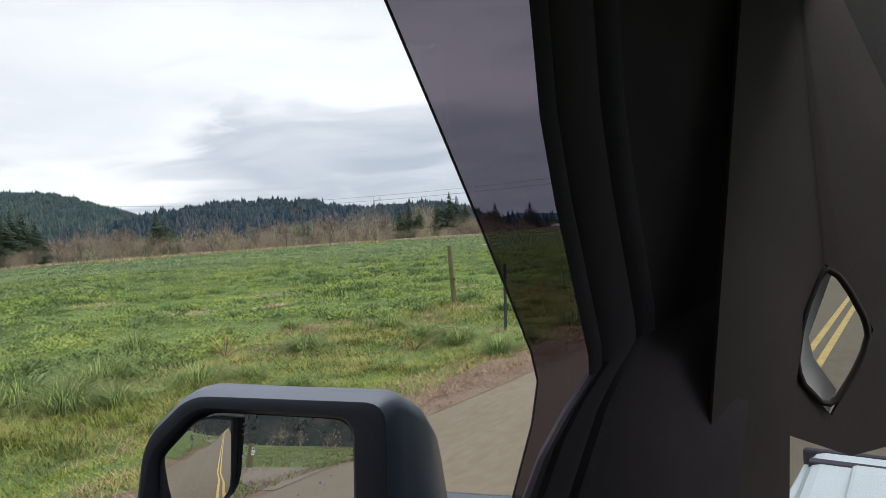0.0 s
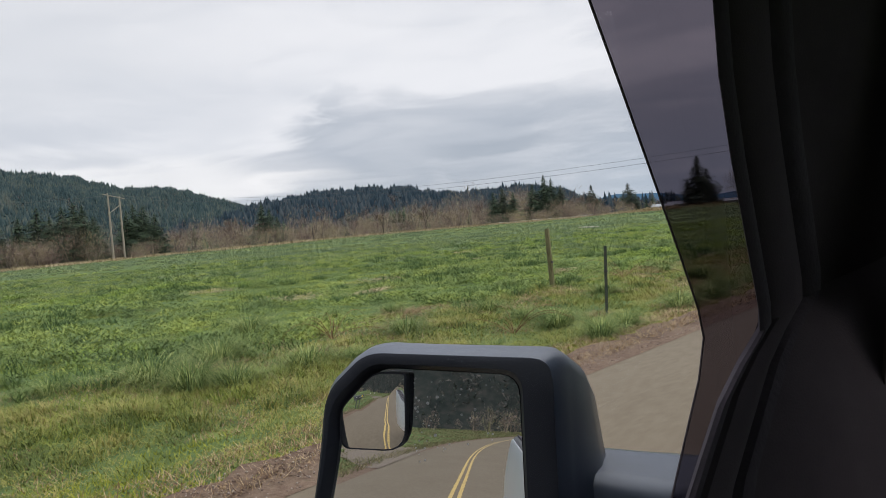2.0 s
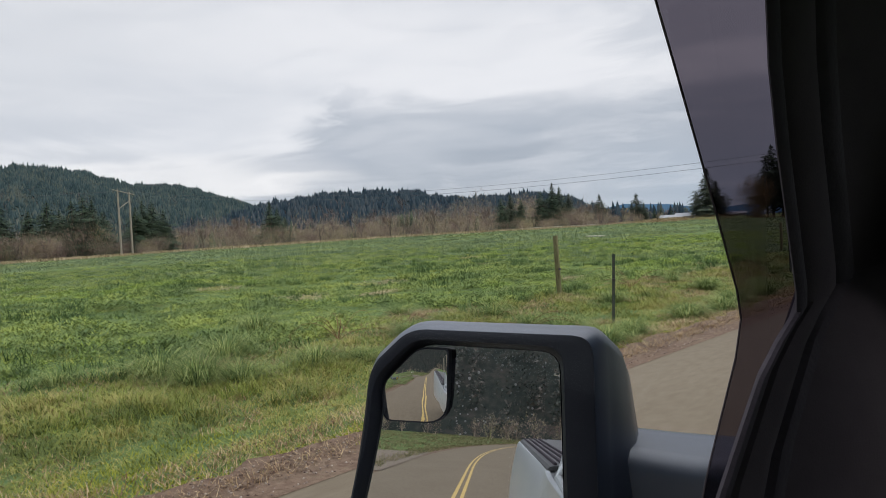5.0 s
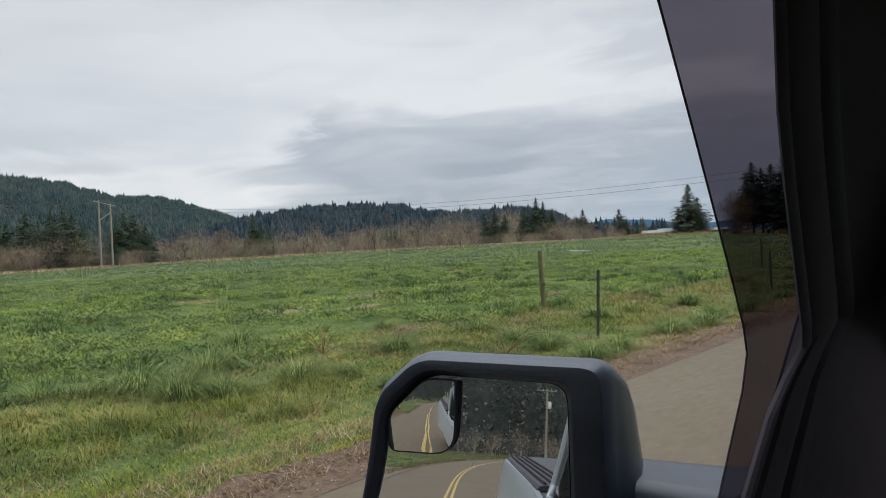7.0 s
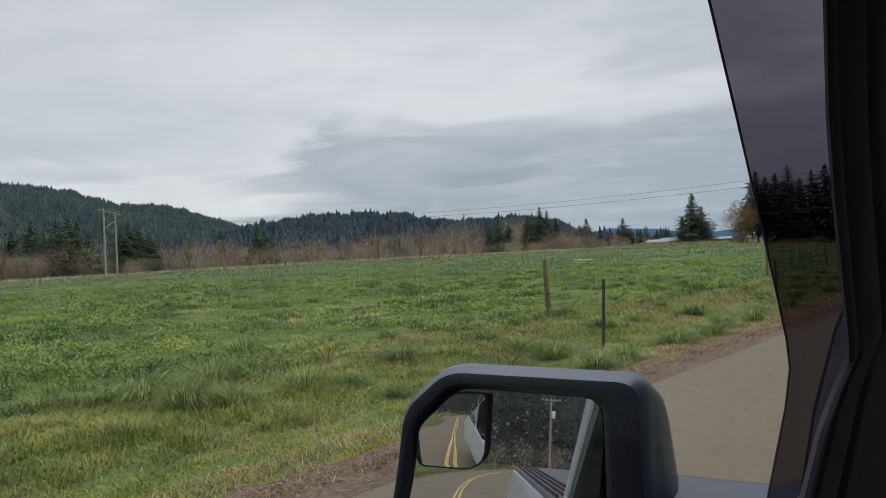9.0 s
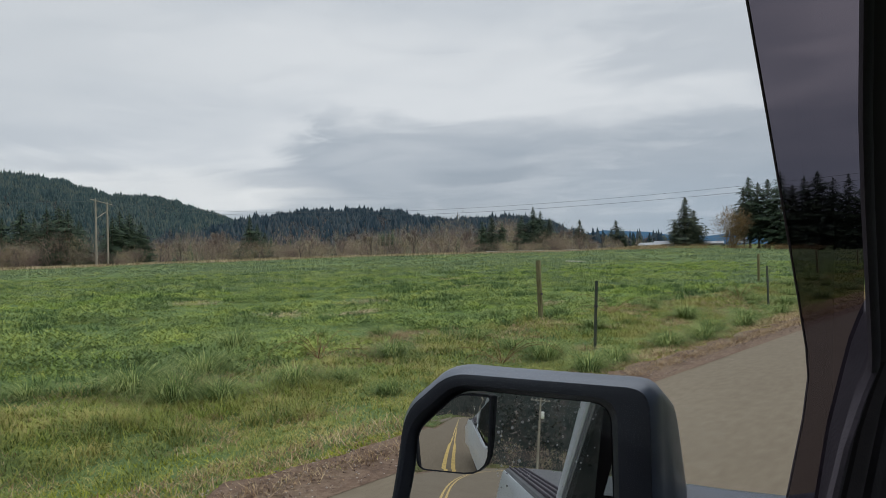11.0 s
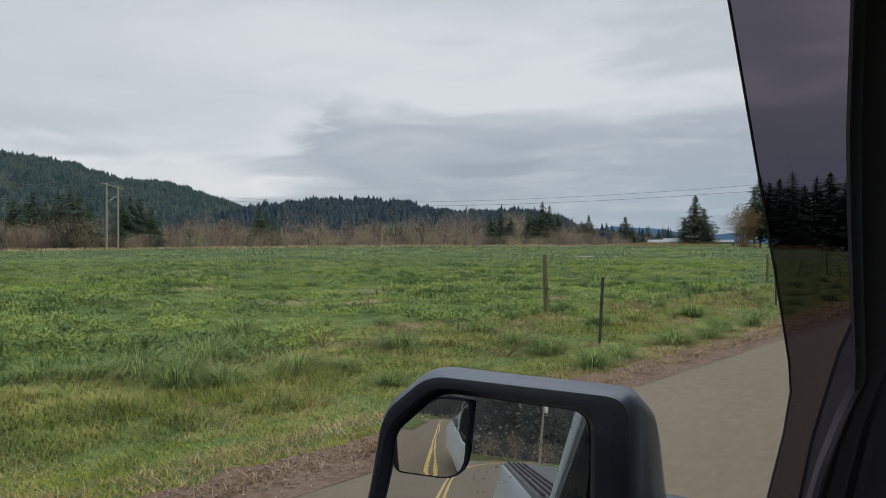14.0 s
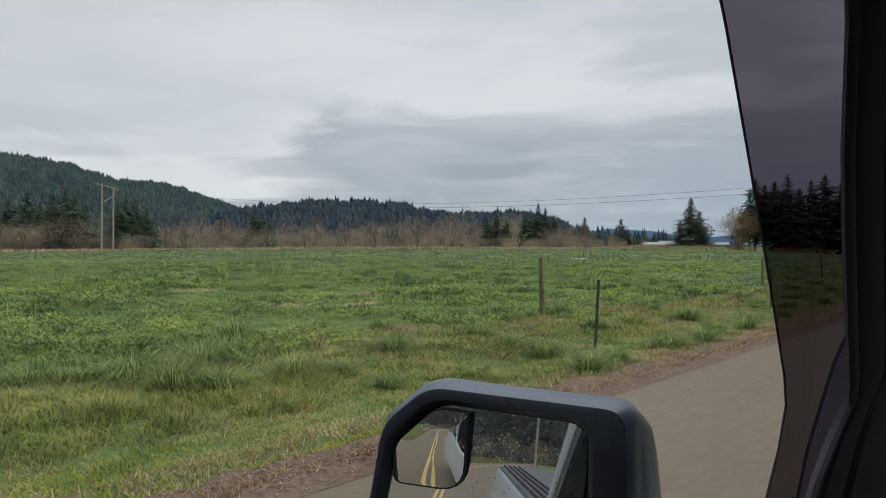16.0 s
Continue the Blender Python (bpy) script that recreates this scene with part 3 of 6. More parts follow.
part("wide_angle_rim", rings_mesh("wide_angle_rim", [
    [mp(u, w, dome(u, w) - 0.0002) for u, w in SPOT_POLY],
    [mp(u, w, dome(u, w) + 0.0004) for u, w in rim_out], [mp(u, w, 0.0003) for u, w in rim_out]], M_PLASTIC, cap=(False, False)), mirror, "thin black rim")
# dried water drops on the glass
rng = np.random.default_rng(11)
M_DROP = material("dried_drops", [(0.30, 0.30, 0.31), (0.42, 0.42, 0.43)], 30, 0.7)
dv, df = [], []
for i in range(60):
    u, w = 0.004 + 0.10 * rng.random() ** 1.6, -0.006 - 0.085 * rng.random() ** 1.3
    r = rng.uniform(0.0004, 0.0011) * (1.5 if rng.random() < 0.12 else 1)
    b = len(dv)
    dv += [mp(u + r * math.cos(a), w + r * math.sin(a), 0.0005) for a in np.linspace(0, 2 * math.pi, 8)[:-1]]
    df.append(tuple(range(b, b + 7)))
part("drop_marks", mesh_of("drop_marks", dv, df, M_DROP), mirror, "pale dried drop marks")["kind"] = "stuff"
# arm to the door
arm_rings = []
for p, hy, hz in (((-0.320, 0.640, 1.405), 0.045, 0.045), ((-0.270, 0.665, 1.402), 0.050, 0.042), ((-0.215, 0.685, 1.398), 0.055, 0.044), ((-0.165, 0.700, 1.392), 0.070, 0.060)):
    loop = rounded([(-hy, hz), (hy, hz), (hy, -hz), (-hy, -hz)], 0.022, 3)
    arm_rings.append([(p[0], p[1] + a, p[2] + b) for a, b in loop])
part("mirror_arm", rings_mesh("mirror_arm", arm_rings, M_SHELL), mirror, "dark grey mirror arm")


def wx(z, inward=0.0):
    """The side window's plane leans in towards the roof."""
    return -0.164 + 0.075 * (z - 1.58) + inward


VIS_OUT = [(0.395, 1.905), (0.440, 1.855), (0.495, 1.785), (0.548, 1.716), (0.594, 1.655), (0.629, 1.607), (0.641, 1.580), (0.631, 1.545), (0.603, 1.500), (0.572, 1.450), (0.545, 1.380)]
VIS_IN = [(0.800, 1.990), (0.815, 1.930), (0.830, 1.830), (0.840, 1.750), (0.850, 1.690), (0.860, 1.630), (0.865, 1.590), (0.865, 1.545), (0.860, 1.500), (0.840, 1.450), (0.80, 1.380)]
visor_v = [(wx(z, -0.004), y, z) for y, z in VIS_OUT] + [(wx(z, -0.004), y, z) for y, z in VIS_IN]
nvis = len(VIS_OUT)
part("window_deflector", mesh_of("window_deflector", visor_v, [(i, i + 1, nvis + i + 1, nvis + i) for i in range(nvis - 1)], M_VISOR), truck, "smoked acrylic window deflector").visible_shadow = False
part("deflector_edge", tube("deflector_edge", [(wx(z, -0.004), y, z) for y, z in VIS_OUT], 0.0010, M_TRIM, 6), truck, "dark edge of the deflector")
# side window glass
belt = 1.285
pane = [(wx(z, 0.006), y, z) for y, z in ((-0.32, belt), (0.62, belt), (0.70, 1.50), (0.66, 1.70), (0.52, 1.93), (-0.28, 1.93))]
part("side_window", mesh_of("side_window", pane, [tuple(range(6))], M_GLASS), truck, "clear side window glass").visible_shadow = False

# door frame in front of the window: seals and pillar, black inside
FR = [(0.512, 1.915), (0.533, 1.868), (0.551, 1.785), (0.576, 1.725), (0.607, 1.665), (0.638, 1.605), (0.640, 1.588), (0.592, 1.568), (0.552, 1.546), (0.525, 1.520), (0.475, 1.470), (0.440, 1.400), (0.42, belt)]


def frame_strip(name, depth, mat, label=""):
    """Bands along the pillar, each (inward, forward) from the door frame's edge."""
    rings = [[(wx(z, a), y + b, z + 0.18 * b) for y, z in FR] for a, b in depth]
    return part(name, rings_mesh(name, rings, mat, closed=False, cap=(False, False)), truck, label)


frame_strip("window_seal", [(-0.006, 0.270), (0.020, 0.200), (0.038, 0.012), (0.043, 0.000), (0.046, 0.004), (0.046, 0.020), (0.043, 0.028)], M_RUBBER, "black rubber window seal")
frame_strip("door_frame", [(0.043, 0.028), (0.048, 0.033), (0.053, 0.060), (0.053, 0.085), (0.050, 0.092)], M_TRIM, "black inner door frame")
frame_strip("door_seal", [(0.050, 0.092), (0.057, 0.098), (0.061, 0.115), (0.058, 0.125)], M_RUBBER, "second rubber seal with a faint shine")
frame_strip("pillar_shadow_panel", [(0.058, 0.125), (0.066, 0.150), (0.082, 0.190), (0.098, 0.245), (0.135, 0.340)], M_TRIM, "black pillar side")

# pillar trim with a grab handle opening towards the windscreen
P_TL, P_BL = Vector((-0.018, 0.805, 1.960)), Vector((-0.089, 0.734, 1.240))
HOLE = [(0.0174, 0.9443, 1.654), (0.0332, 0.9553, 1.6383), (0.0562, 0.9705, 1.5815), (0.0455, 0.962, 1.5505), (0.0166, 0.9396, 1.4935), (-0.0137, 0.9189, 1.5393), (-0.0025, 0.9286, 1.6006)]
OUT = [(0.011, 0.897, 1.967), (0.124, 1.090, 1.993), (0.155, 1.141, 1.680), (0.112, 1.081, 1.449), (0.032, 0.949, 1.450), (-0.017, 0.891, 1.482), (-0.027, 0.840, 1.699)]
P_LOW = (-0.024, 0.845, 1.240)
fit_v = [tuple(P_TL), tuple(P_BL)] + OUT + HOLE + [P_LOW]
o0, h0 = 2, 9
faces = [(o0 + i, o0 + (i + 1) % 7, h0 + (i + 1) % 7, h0 + i) for i in range(7)]
faces += [(0, o0, o0 + 6), (0, o0 + 6, 1), (o0 + 6, o0 + 5, 16, 1)]
bm = bmesh.new()
bv = [bm.verts.new(v) for v in fit_v]
for f in faces:
    bm.faces.new([bv[i] for i in f])
bmesh.ops.recalc_face_normals(bm, faces=bm.faces[:])
bmesh.ops.solidify(bm, geom=bm.faces[:], thickness=0.003)
trim_me = bm_mesh("pillar_trim", bm, M_GREYTRIM, True)
trim_me.set_sharp_from_angle(angle=radians(60))
part("pillar_trim", trim_me, truck, "dark grey-brown pillar trim with a grab opening")
# rolled lip round the opening and the lining inside it, painted pale as if daylit
lip = [Vector(p) for p in HOLE]
lip_pts = []
for k in range(7):
    a, b, c = lip[k - 1], lip[k], lip[(k + 1) % 7]
    for q in (0.25, 0.5, 0.75):
        lip_pts.append((a.lerp(b, 0.5).lerp(b, q)).lerp(b.lerp(b.lerp(c, 0.5), q), q))
part("grab_handle", tube("grab_handle", [p + Vector((0.001, -0.002, 0)) for p in lip_pts + lip_pts[:1]], 0.0036, M_GREYTRIM, 10), truck, "rolled grey-brown edge of the grab handle")
deep = [Vector(p) for p in ((0.0252, 0.9703, 1.6446), (0.0006, 0.9507, 1.5739), (0.004, 0.9526, 1.5514), (0.0229, 0.9653, 1.5144))]
near_edge = [lip[0], lip[6], lip[5], lip[4]]
line_rings = [[a.lerp(b, f) + Vector((-0.001, 0.002, 0)) for a, b in zip(near_edge, deep)] for f in (-0.04, 0.2, 0.6, 1.0)]
part("pillar_lining", rings_mesh("pillar_lining", line_rings, M_LINING, closed=False, cap=(False, False)), truck, "lining inside the opening, painted pale grey as if daylit")

# closed cab round the camera
XR = 1.62
part("roof", plate("roof", [(-0.12, 0.50, 1.965), (-0.10, 0.86, 1.955), (XR, 0.86, 1.955), (XR, -1.30, 1.965), (-0.08, -1.30, 1.965)], (0, 0, 0.05), M_PAINT), truck, "silver-white roof skin")
part("headliner", plate("headliner", [(-0.10, 0.50, 1.945), (-0.06, 0.92, 1.940), (XR, 0.92, 1.940), (XR, -1.25, 1.945), (-0.07, -1.25, 1.945)], (0, 0, 0.015), M_HEADLINER), truck, "grey cloth headliner")
part("roof_rail", plate("roof_rail", [(wx(1.93, -0.01), 0.54, 1.915), (wx(1.93, -0.01), -1.25, 1.915), (wx(1.93, -0.01), -1.25, 1.97), (wx(1.93, -0.01), 0.50, 1.97)], (0.07, 0, 0), M_TRIM), truck)
part("windscreen", mesh_of("windscreen", [(-0.06, 0.95, 1.94), (XR, 0.95, 1.94), (XR + 0.04, 1.53, 1.056), (-0.12, 1.53, 1.056)], [(0, 1, 2, 3)], M_SCREEN), truck, "green windscreen, darkened to dim the hood").visible_shadow = False
part("dashboard", bm_mesh("dashboard", box_bm((-0.10, 0.86, 0.95), (XR, 1.45, 1.165), 0.04), M_TRIM), truck, "black dashboard")
hood = part("hood", bm_mesh("hood", box_bm((-0.17, 1.48, 0.88), (XR + 0.15, 2.24, 1.05), 0.04, 3), M_PAINT), truck, "silver-white hood with a raised panel")
part("hood_panel", bm_mesh("hood_panel", box_bm((-0.06, 1.55, 1.035), (XR + 0.04, 2.09, 1.068), 0.014, 3), M_PAINT), hood)
part("hood_groove", bm_mesh("hood_groove", box_bm((-0.16, 2.105, 1.03), (XR + 0.14, 2.140, 1.054), 0.004), M_RUBBER), hood, "dark groove across the hood")
part("hood_edge", bm_mesh("hood_edge", box_bm((-0.19, 2.235, 0.93), (XR + 0.17, 2.262, 1.045), 0.01), M_RUBBER), hood, "black front edge")
part("cab_floor", bm_mesh("cab_floor", box_bm((-0.14, -1.28, 0.55), (XR, 1.45, 0.62)), M_TRIM), truck)
part("cab_back", plate("cab_back", [(-0.10, -1.32, 0.6), (-0.10, -1.32, 1.40), (XR, -1.32, 1.40), (XR, -1.32, 0.6)], (0, 0.05, 0), M_TRIM), truck)
part("cab_back_header", plate("cab_back_header", [(0.04, -1.32, 1.86), (0.05, -1.32, 1.94), (XR - 0.05, -1.32, 1.94), (XR - 0.04, -1.32, 1.86)], (0, 0.05, 0), M_TRIM), truck)
for side in (0, 1):
    xa = [-0.10, 0.05, 0.17, 0.04] if side == 0 else [XR, XR - 0.05, XR - 0.17, XR - 0.04]
    part("cab_back_post", plate("cab_back_post", [(xa[0], -1.32, 1.40), (xa[3], -1.32, 1.86), (xa[2], -1.32, 1.86), (xa[1], -1.32, 1.40)], (0, 0.05, 0), M_TRIM), truck)
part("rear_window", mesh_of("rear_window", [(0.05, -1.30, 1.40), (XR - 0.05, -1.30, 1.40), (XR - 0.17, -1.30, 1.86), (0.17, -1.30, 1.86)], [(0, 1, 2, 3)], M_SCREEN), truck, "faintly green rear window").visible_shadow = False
part("cab_side", bm_mesh("cab_side", box_bm((XR, -1.30, 0.6), (XR + 0.05, 1.45, 1.285), 0.01), M_TRIM), truck)
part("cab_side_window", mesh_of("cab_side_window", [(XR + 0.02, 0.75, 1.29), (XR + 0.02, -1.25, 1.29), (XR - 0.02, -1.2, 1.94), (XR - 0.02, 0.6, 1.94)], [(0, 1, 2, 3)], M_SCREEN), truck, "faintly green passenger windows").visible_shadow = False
# door below the window, inside lining and painted skin
part("door_lining", plate("door_lining", [(-0.120, -0.35, belt), (-0.120, 0.80, belt), (-0.120, 1.30, 1.15), (-0.130, 1.30, 0.65), (-0.130, -0.35, 0.65)], (0.02, 0, 0), M_TRIM), truck, "black door lining")
part("door_skin", plate("door_skin", [(-0.185, -0.36, belt), (-0.185, 0.62, belt), (-0.185, 1.40, 1.06), (-0.195, 1.40, 0.62), (-0.195, -0.36, 0.62)], (0.02, 0, 0), M_PAINT, bevel=0.004), truck, "silver-white front door")
part("mirror_base", plate("mirror_base", [(-0.180, 0.62, 1.45), (-0.180, 0.80, 1.45), (-0.185, 0.86, 1.28), (-0.185, 0.60, 1.28)], (0.03, 0, 0), M_PLASTIC, bevel=0.006), truck, "black mirror base on the door")
part("fender", plate("fender", [(-0.19, 1.41, 1.05), (-0.19, 2.24, 1.00), (-0.195, 2.24, 0.62), (-0.195, 1.41, 0.62)], (0.03, 0, 0), M_PAINT, bevel=0.006), truck, "silver-white front fender")
# rear door, its window and the rear pillar
part("rear_door", plate("rear_door", [(-0.172, -1.325, 1.345), (-0.178, -1.10, 1.325), (-0.186, -0.365, 1.30), (-0.200, -0.365, 0.62), (-0.212, -1.325, 0.62), (-0.210, -1.325, 1.20)], (0.02, 0, 0), M_PAINT, bevel=0.004), truck, "silver-white rear door")
part("rear_side_window", mesh_of("rear_side_window", [(-0.160, -0.38, 1.33), (-0.135, -1.02, 1.36), (-0.011, -0.94, 1.86), (-0.116, -0.38, 1.90)], [(0, 1, 2, 3)], M_TINTGLASS), truck, "dark tinted rear door window")
part("rear_window_frame", tube("rear_window_frame", [(-0.172, -0.38, 1.30), (-0.150, -1.04, 1.335), (-0.130, -1.08, 1.38), (-0.011, -0.97, 1.88), (-0.026, -0.90, 1.92), (-0.126, -0.40, 1.94)], 0.013, M_PAINT, 8), truck, "silver-white window surround")
part("rear_pillar", plate("rear_pillar", [(-0.124, -1.09, 1.37), (-0.112, -1.30, 1.38), (0.014, -1.30, 1.94), (0.002, -0.98, 1.90)], (0.03, 0.0, 0), M_PAINT), truck, "silver-white rear pillar")
# load bed
bed_prof = [(0.02, -0.02), (-0.155, -0.008), (-0.163, -0.020), (-0.174, -0.07), (-0.190, -0.16), (-0.202, -0.26), (-0.208, -0.40), (-0.205, -0.62), (-0.20, -0.84), (0.02, -0.84)]
part("bed_side", rings_mesh("bed_side", [[(x + tuck, y, 1.43 + 0.036 * (-y - 3.5) + z * sc) for x, z in bed_prof] for y, tuck, sc in ((-1.345, 0.004, 1), (-1.36, 0.0, 1), (-2.4, -0.012, 1), (-3.46, -0.012, 1), (-3.54, 0.012, 0.99), (-3.59, 0.05, 0.97))], M_PAINT), truck, "silver-white bed side")
part("bed_side", plate("bed_side", [(XR + 0.10, -1.36, 1.39), (XR + 0.10, -3.55, 1.39), (XR + 0.13, -3.60, 0.70), (XR + 0.13, -1.36, 0.70)], (0.06, 0, 0), M_PAINT, bevel=0.018), truck)
part("tailgate", bm_mesh("tailgate", box_bm((-0.10, -3.60, 0.72), (XR + 0.08, -3.54, 1.425), 0.015), M_PAINT), truck, "silver-white tailgate")
cap_prof = [(-0.158, -0.016), (-0.159, -0.004), (-0.150, 0.006), (-0.120, 0.011), (-0.005, 0.016), (-0.002, -0.01)]
cap = part("bed_rail_cap", rings_mesh("bed_rail_cap", [[(x + tuck, y, 1.43 + 0.036 * (-y - 3.5) + z) for x, z in cap_prof] for y, tuck in ((-1.345, 0), (-1.38, 0), (-3.45, 0), (-3.55, 0.025))], M_BEDCAP), truck, "black plastic bed rail cap")
for k in range(4):
    x = -0.128 + 0.032 * k
    part("rib", rings_mesh("rib", [[(x + a, y, 1.443 + 0.036 * (-y - 3.5) + b + 0.0015 * k) for a, b in ((-0.006, -0.002), (-0.004, 0.007), (0.004, 0.007), (0.006, -0.002))] for y in (-1.37, -3.46)], M_RUBBER), cap)
part("bed_cover", rings_mesh("bed_cover", [[(x, y, 1.435 + 0.036 * (-y - 3.5) + z) for x, z in ((0.0, -0.02), (0.0, 0.008), (0.03, 0.016), (XR + 0.03, 0.016), (XR + 0.06, 0.008), (XR + 0.06, -0.02))] for y in (-1.36, -3.46)], M_BEDCAP), truck, "black bed cover")
part("chassis", bm_mesh("chassis", box_bm((0.0, -3.5, 0.45), (XR - 0.05, 2.15, 0.60), 0.02), M_RUBBER), truck)
part("front_bumper", bm_mesh("front_bumper", box_bm((-0.16, 2.25, 0.55), (XR + 0.14, 2.40, 0.92), 0.05, 3), M_STEEL), truck, "bright front bumper")
part("rear_bumper", bm_mesh("rear_bumper", box_bm((-0.14, -3.75, 0.55), (XR + 0.12, -3.60, 0.72), 0.04, 3), M_STEEL), truck)
for x, y in ((0.02, 1.75), (XR - 0.05, 1.75), (0.02, -2.55), (XR - 0.05, -2.55)):
    ringp = [(0.24, -0.13), (0.38, -0.13), (0.40, -0.10), (0.40, 0.10), (0.38, 0.13), (0.24, 0.13)]
    loops = [[(x + w, y + r * math.cos(a), 0.42 + r * math.sin(a)) for r, w in ringp] for a in np.linspace(0, 2 * math.pi, 29)[:-1]]
    loops.append(loops[0])
    wheel = part("wheel", rings_mesh("tyre", loops, M_RUBBER, cap=(False, False)), truck, "black tyre on an alloy rim")
    bm = bmesh.new()
    bmesh.ops.create_cone(bm, cap_ends=True, segments=28, radius1=0.25, radius2=0.25, depth=0.20, matrix=Matrix.Translation((x, y, 0.42)) @ Matrix.Rotation(math.pi / 2, 4, "Y"))
    part("rim", bm_mesh("rim", bm, M_STEEL), wheel, "alloy rim")
part("driver_seat", bm_mesh("driver_seat", box_bm((0.10, -0.55, 0.75), (0.62, 0.05, 0.98), 0.06, 3), M_SEAT), truck, "grey cloth seat")
part("seat_back", bm_mesh("seat_back", box_bm((0.14, -0.72, 0.9), (0.60, -0.55, 1.62), 0.06, 3), M_SEAT), truck)


# ---- vegetation tools ----
def blades(px, py, pz, height, width, lean, rng, segs=2, droop=0.35):
    """Grass blades as thin bent triangles: one blade for each place."""
    n = len(px)
    a = rng.uniform(0, 2 * np.pi, n)
    dx, dy = np.cos(a), np.sin(a)
    sx, sy = -dy, dx
    base = np.stack([px, py, pz], 1)
    side = np.stack([sx, sy, np.zeros(n)], 1) * (width[:, None] / 2)
    out = np.stack([dx, dy, np.zeros(n)], 1)
    ln = (lean * height)[:, None]
    h = height[:, None]
    up = np.array([[0, 0, 1.0]])
    if segs == 1:
        tip = base + out * ln + up * h
        v = np.stack([base - side, base + side, tip], 1).reshape(-1, 3)
        f = np.arange(3 * n).reshape(-1, 3)
        return v, f
    mid = base + out * ln * 0.35 + up * h * 0.62
    tip = base + out * ln * (1 + droop) + up * h * (1 - 0.35 * droop)
    v = np.stack([base - side, base + side, mid + side * 0.75, mid - side * 0.75, tip], 1).reshape(-1, 3)
    k = np.arange(n)[:, None] * 5
    f = np.concatenate([k + [[0, 1, 2]], k + [[0, 2, 3]], k + [[3, 2, 4]]])
    return v, f


def merge(pairs):
    vs, fs, o = [], [], 0
    for v, f in pairs:
        vs.append(v)
        fs.append(f + o)
        o += len(v)
    return np.concatenate(vs), np.concatenate(fs)


def patchy(x, y, s, k=0):
    return 0.6 * vnoise(x, y, s, k) + 0.4 * vnoise(x, y, s * 2.7, k + 5)


def wedge(n, r0, r1, b0, b1, rng, power=0.5):
    r = r0 + (r1 - r0) * rng.random(n) ** (1 / power if power < 1 else power)
    b = np.radians(rng.uniform(b0, b1, n))
    return -np.sin(b) * r, np.cos(b) * r


def clumped(cx, cy, per, spread, rng):
    """Blade places round clump centres."""
    n = len(cx)
    r = spread[:, None] * np.sqrt(rng.random((n, per)))
    a = rng.uniform(0, 2 * np.pi, (n, per))
    return (cx[:, None] + r * np.cos(a)).ravel(), (cy[:, None] + r * np.sin(a)).ravel()


def verge_off(x, y):
    return -(x - road_mid(y))


# ---- pasture grass ----
rng = np.random.default_rng(21)
cx, cy = wedge(24000, 5.0, 60.0, 3, 88, rng, 1.6)
keep = (verge_off(cx, cy) > 6.0)
cx, cy = cx[keep], cy[keep]
dist = np.hypot(cx, cy)
lush = patchy(cx, cy, 0.22, 1) * 0.45 + patchy(cx, cy, 1.1, 2) * 0.55
keep = lush + 0.35 * rng.random(len(lush)) > 0.42
cx, cy, dist, lush = cx[keep], cy[keep], dist[keep], lush[keep]
per = 11
bx, by = clumped(cx, cy, per, 0.09 + 0.14 * lush + dist * 0.004, rng)
h = np.repeat((0.03 + 0.36 * np.clip(lush - 0.28, 0, 1) ** 1.6) * (1 + dist * 0.005), per) * rng.uniform(0.5, 1.35, len(bx))
w = np.repeat(0.006 + dist * 0.0006, per) * rng.uniform(0.7, 1.5, len(bx))
v, f = blades(bx, by, land(bx, by) - 0.01, h, w * 1.1, rng.uniform(0.5, 2.2, len(bx)), rng, 1)
pasture = new("pasture_grass", tri_mesh("pasture_grass", v, f, M_BLADE))
tagged(pasture, "short lush green pasture grass", "grass", kind="stuff")

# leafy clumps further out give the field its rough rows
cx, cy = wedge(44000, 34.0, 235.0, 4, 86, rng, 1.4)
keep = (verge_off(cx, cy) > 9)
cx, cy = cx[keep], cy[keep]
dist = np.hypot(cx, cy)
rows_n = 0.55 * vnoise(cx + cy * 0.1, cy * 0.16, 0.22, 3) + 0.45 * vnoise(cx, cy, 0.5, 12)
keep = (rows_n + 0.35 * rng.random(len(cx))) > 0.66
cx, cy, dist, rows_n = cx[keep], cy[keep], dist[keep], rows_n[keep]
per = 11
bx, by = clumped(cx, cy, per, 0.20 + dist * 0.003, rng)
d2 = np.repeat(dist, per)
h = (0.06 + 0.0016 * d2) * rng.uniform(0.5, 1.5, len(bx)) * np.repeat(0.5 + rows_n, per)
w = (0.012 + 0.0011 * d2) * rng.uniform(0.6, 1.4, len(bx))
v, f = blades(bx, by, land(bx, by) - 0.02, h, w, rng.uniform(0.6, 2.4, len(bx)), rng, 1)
clumps = new("field_clumps", tri_mesh("field_clumps", v, f, M_HAZEGRASS))
tagged(clumps, "rough rows of leafy grass across the field", "grass", kind="stuff")

# low dark tufts scattered through the near field, clump shade put into their colour
cx, cy = wedge(5800, 9.0, 78.0, 4, 88, rng, 1.2)
keep = (verge_off(cx, cy) > 8.2) & (vnoise(cx, cy, 0.45, 71) + 0.35 * rng.random(len(cx)) > 0.74 + 0.0012 * np.hypot(cx, cy))
cx, cy = cx[keep], cy[keep]
bx, by = clumped(cx, cy, 30, rng.uniform(0.10, 0.30, len(cx)) * (1 + np.hypot(cx, cy) * 0.008), rng)
d2 = np.hypot(bx, by)
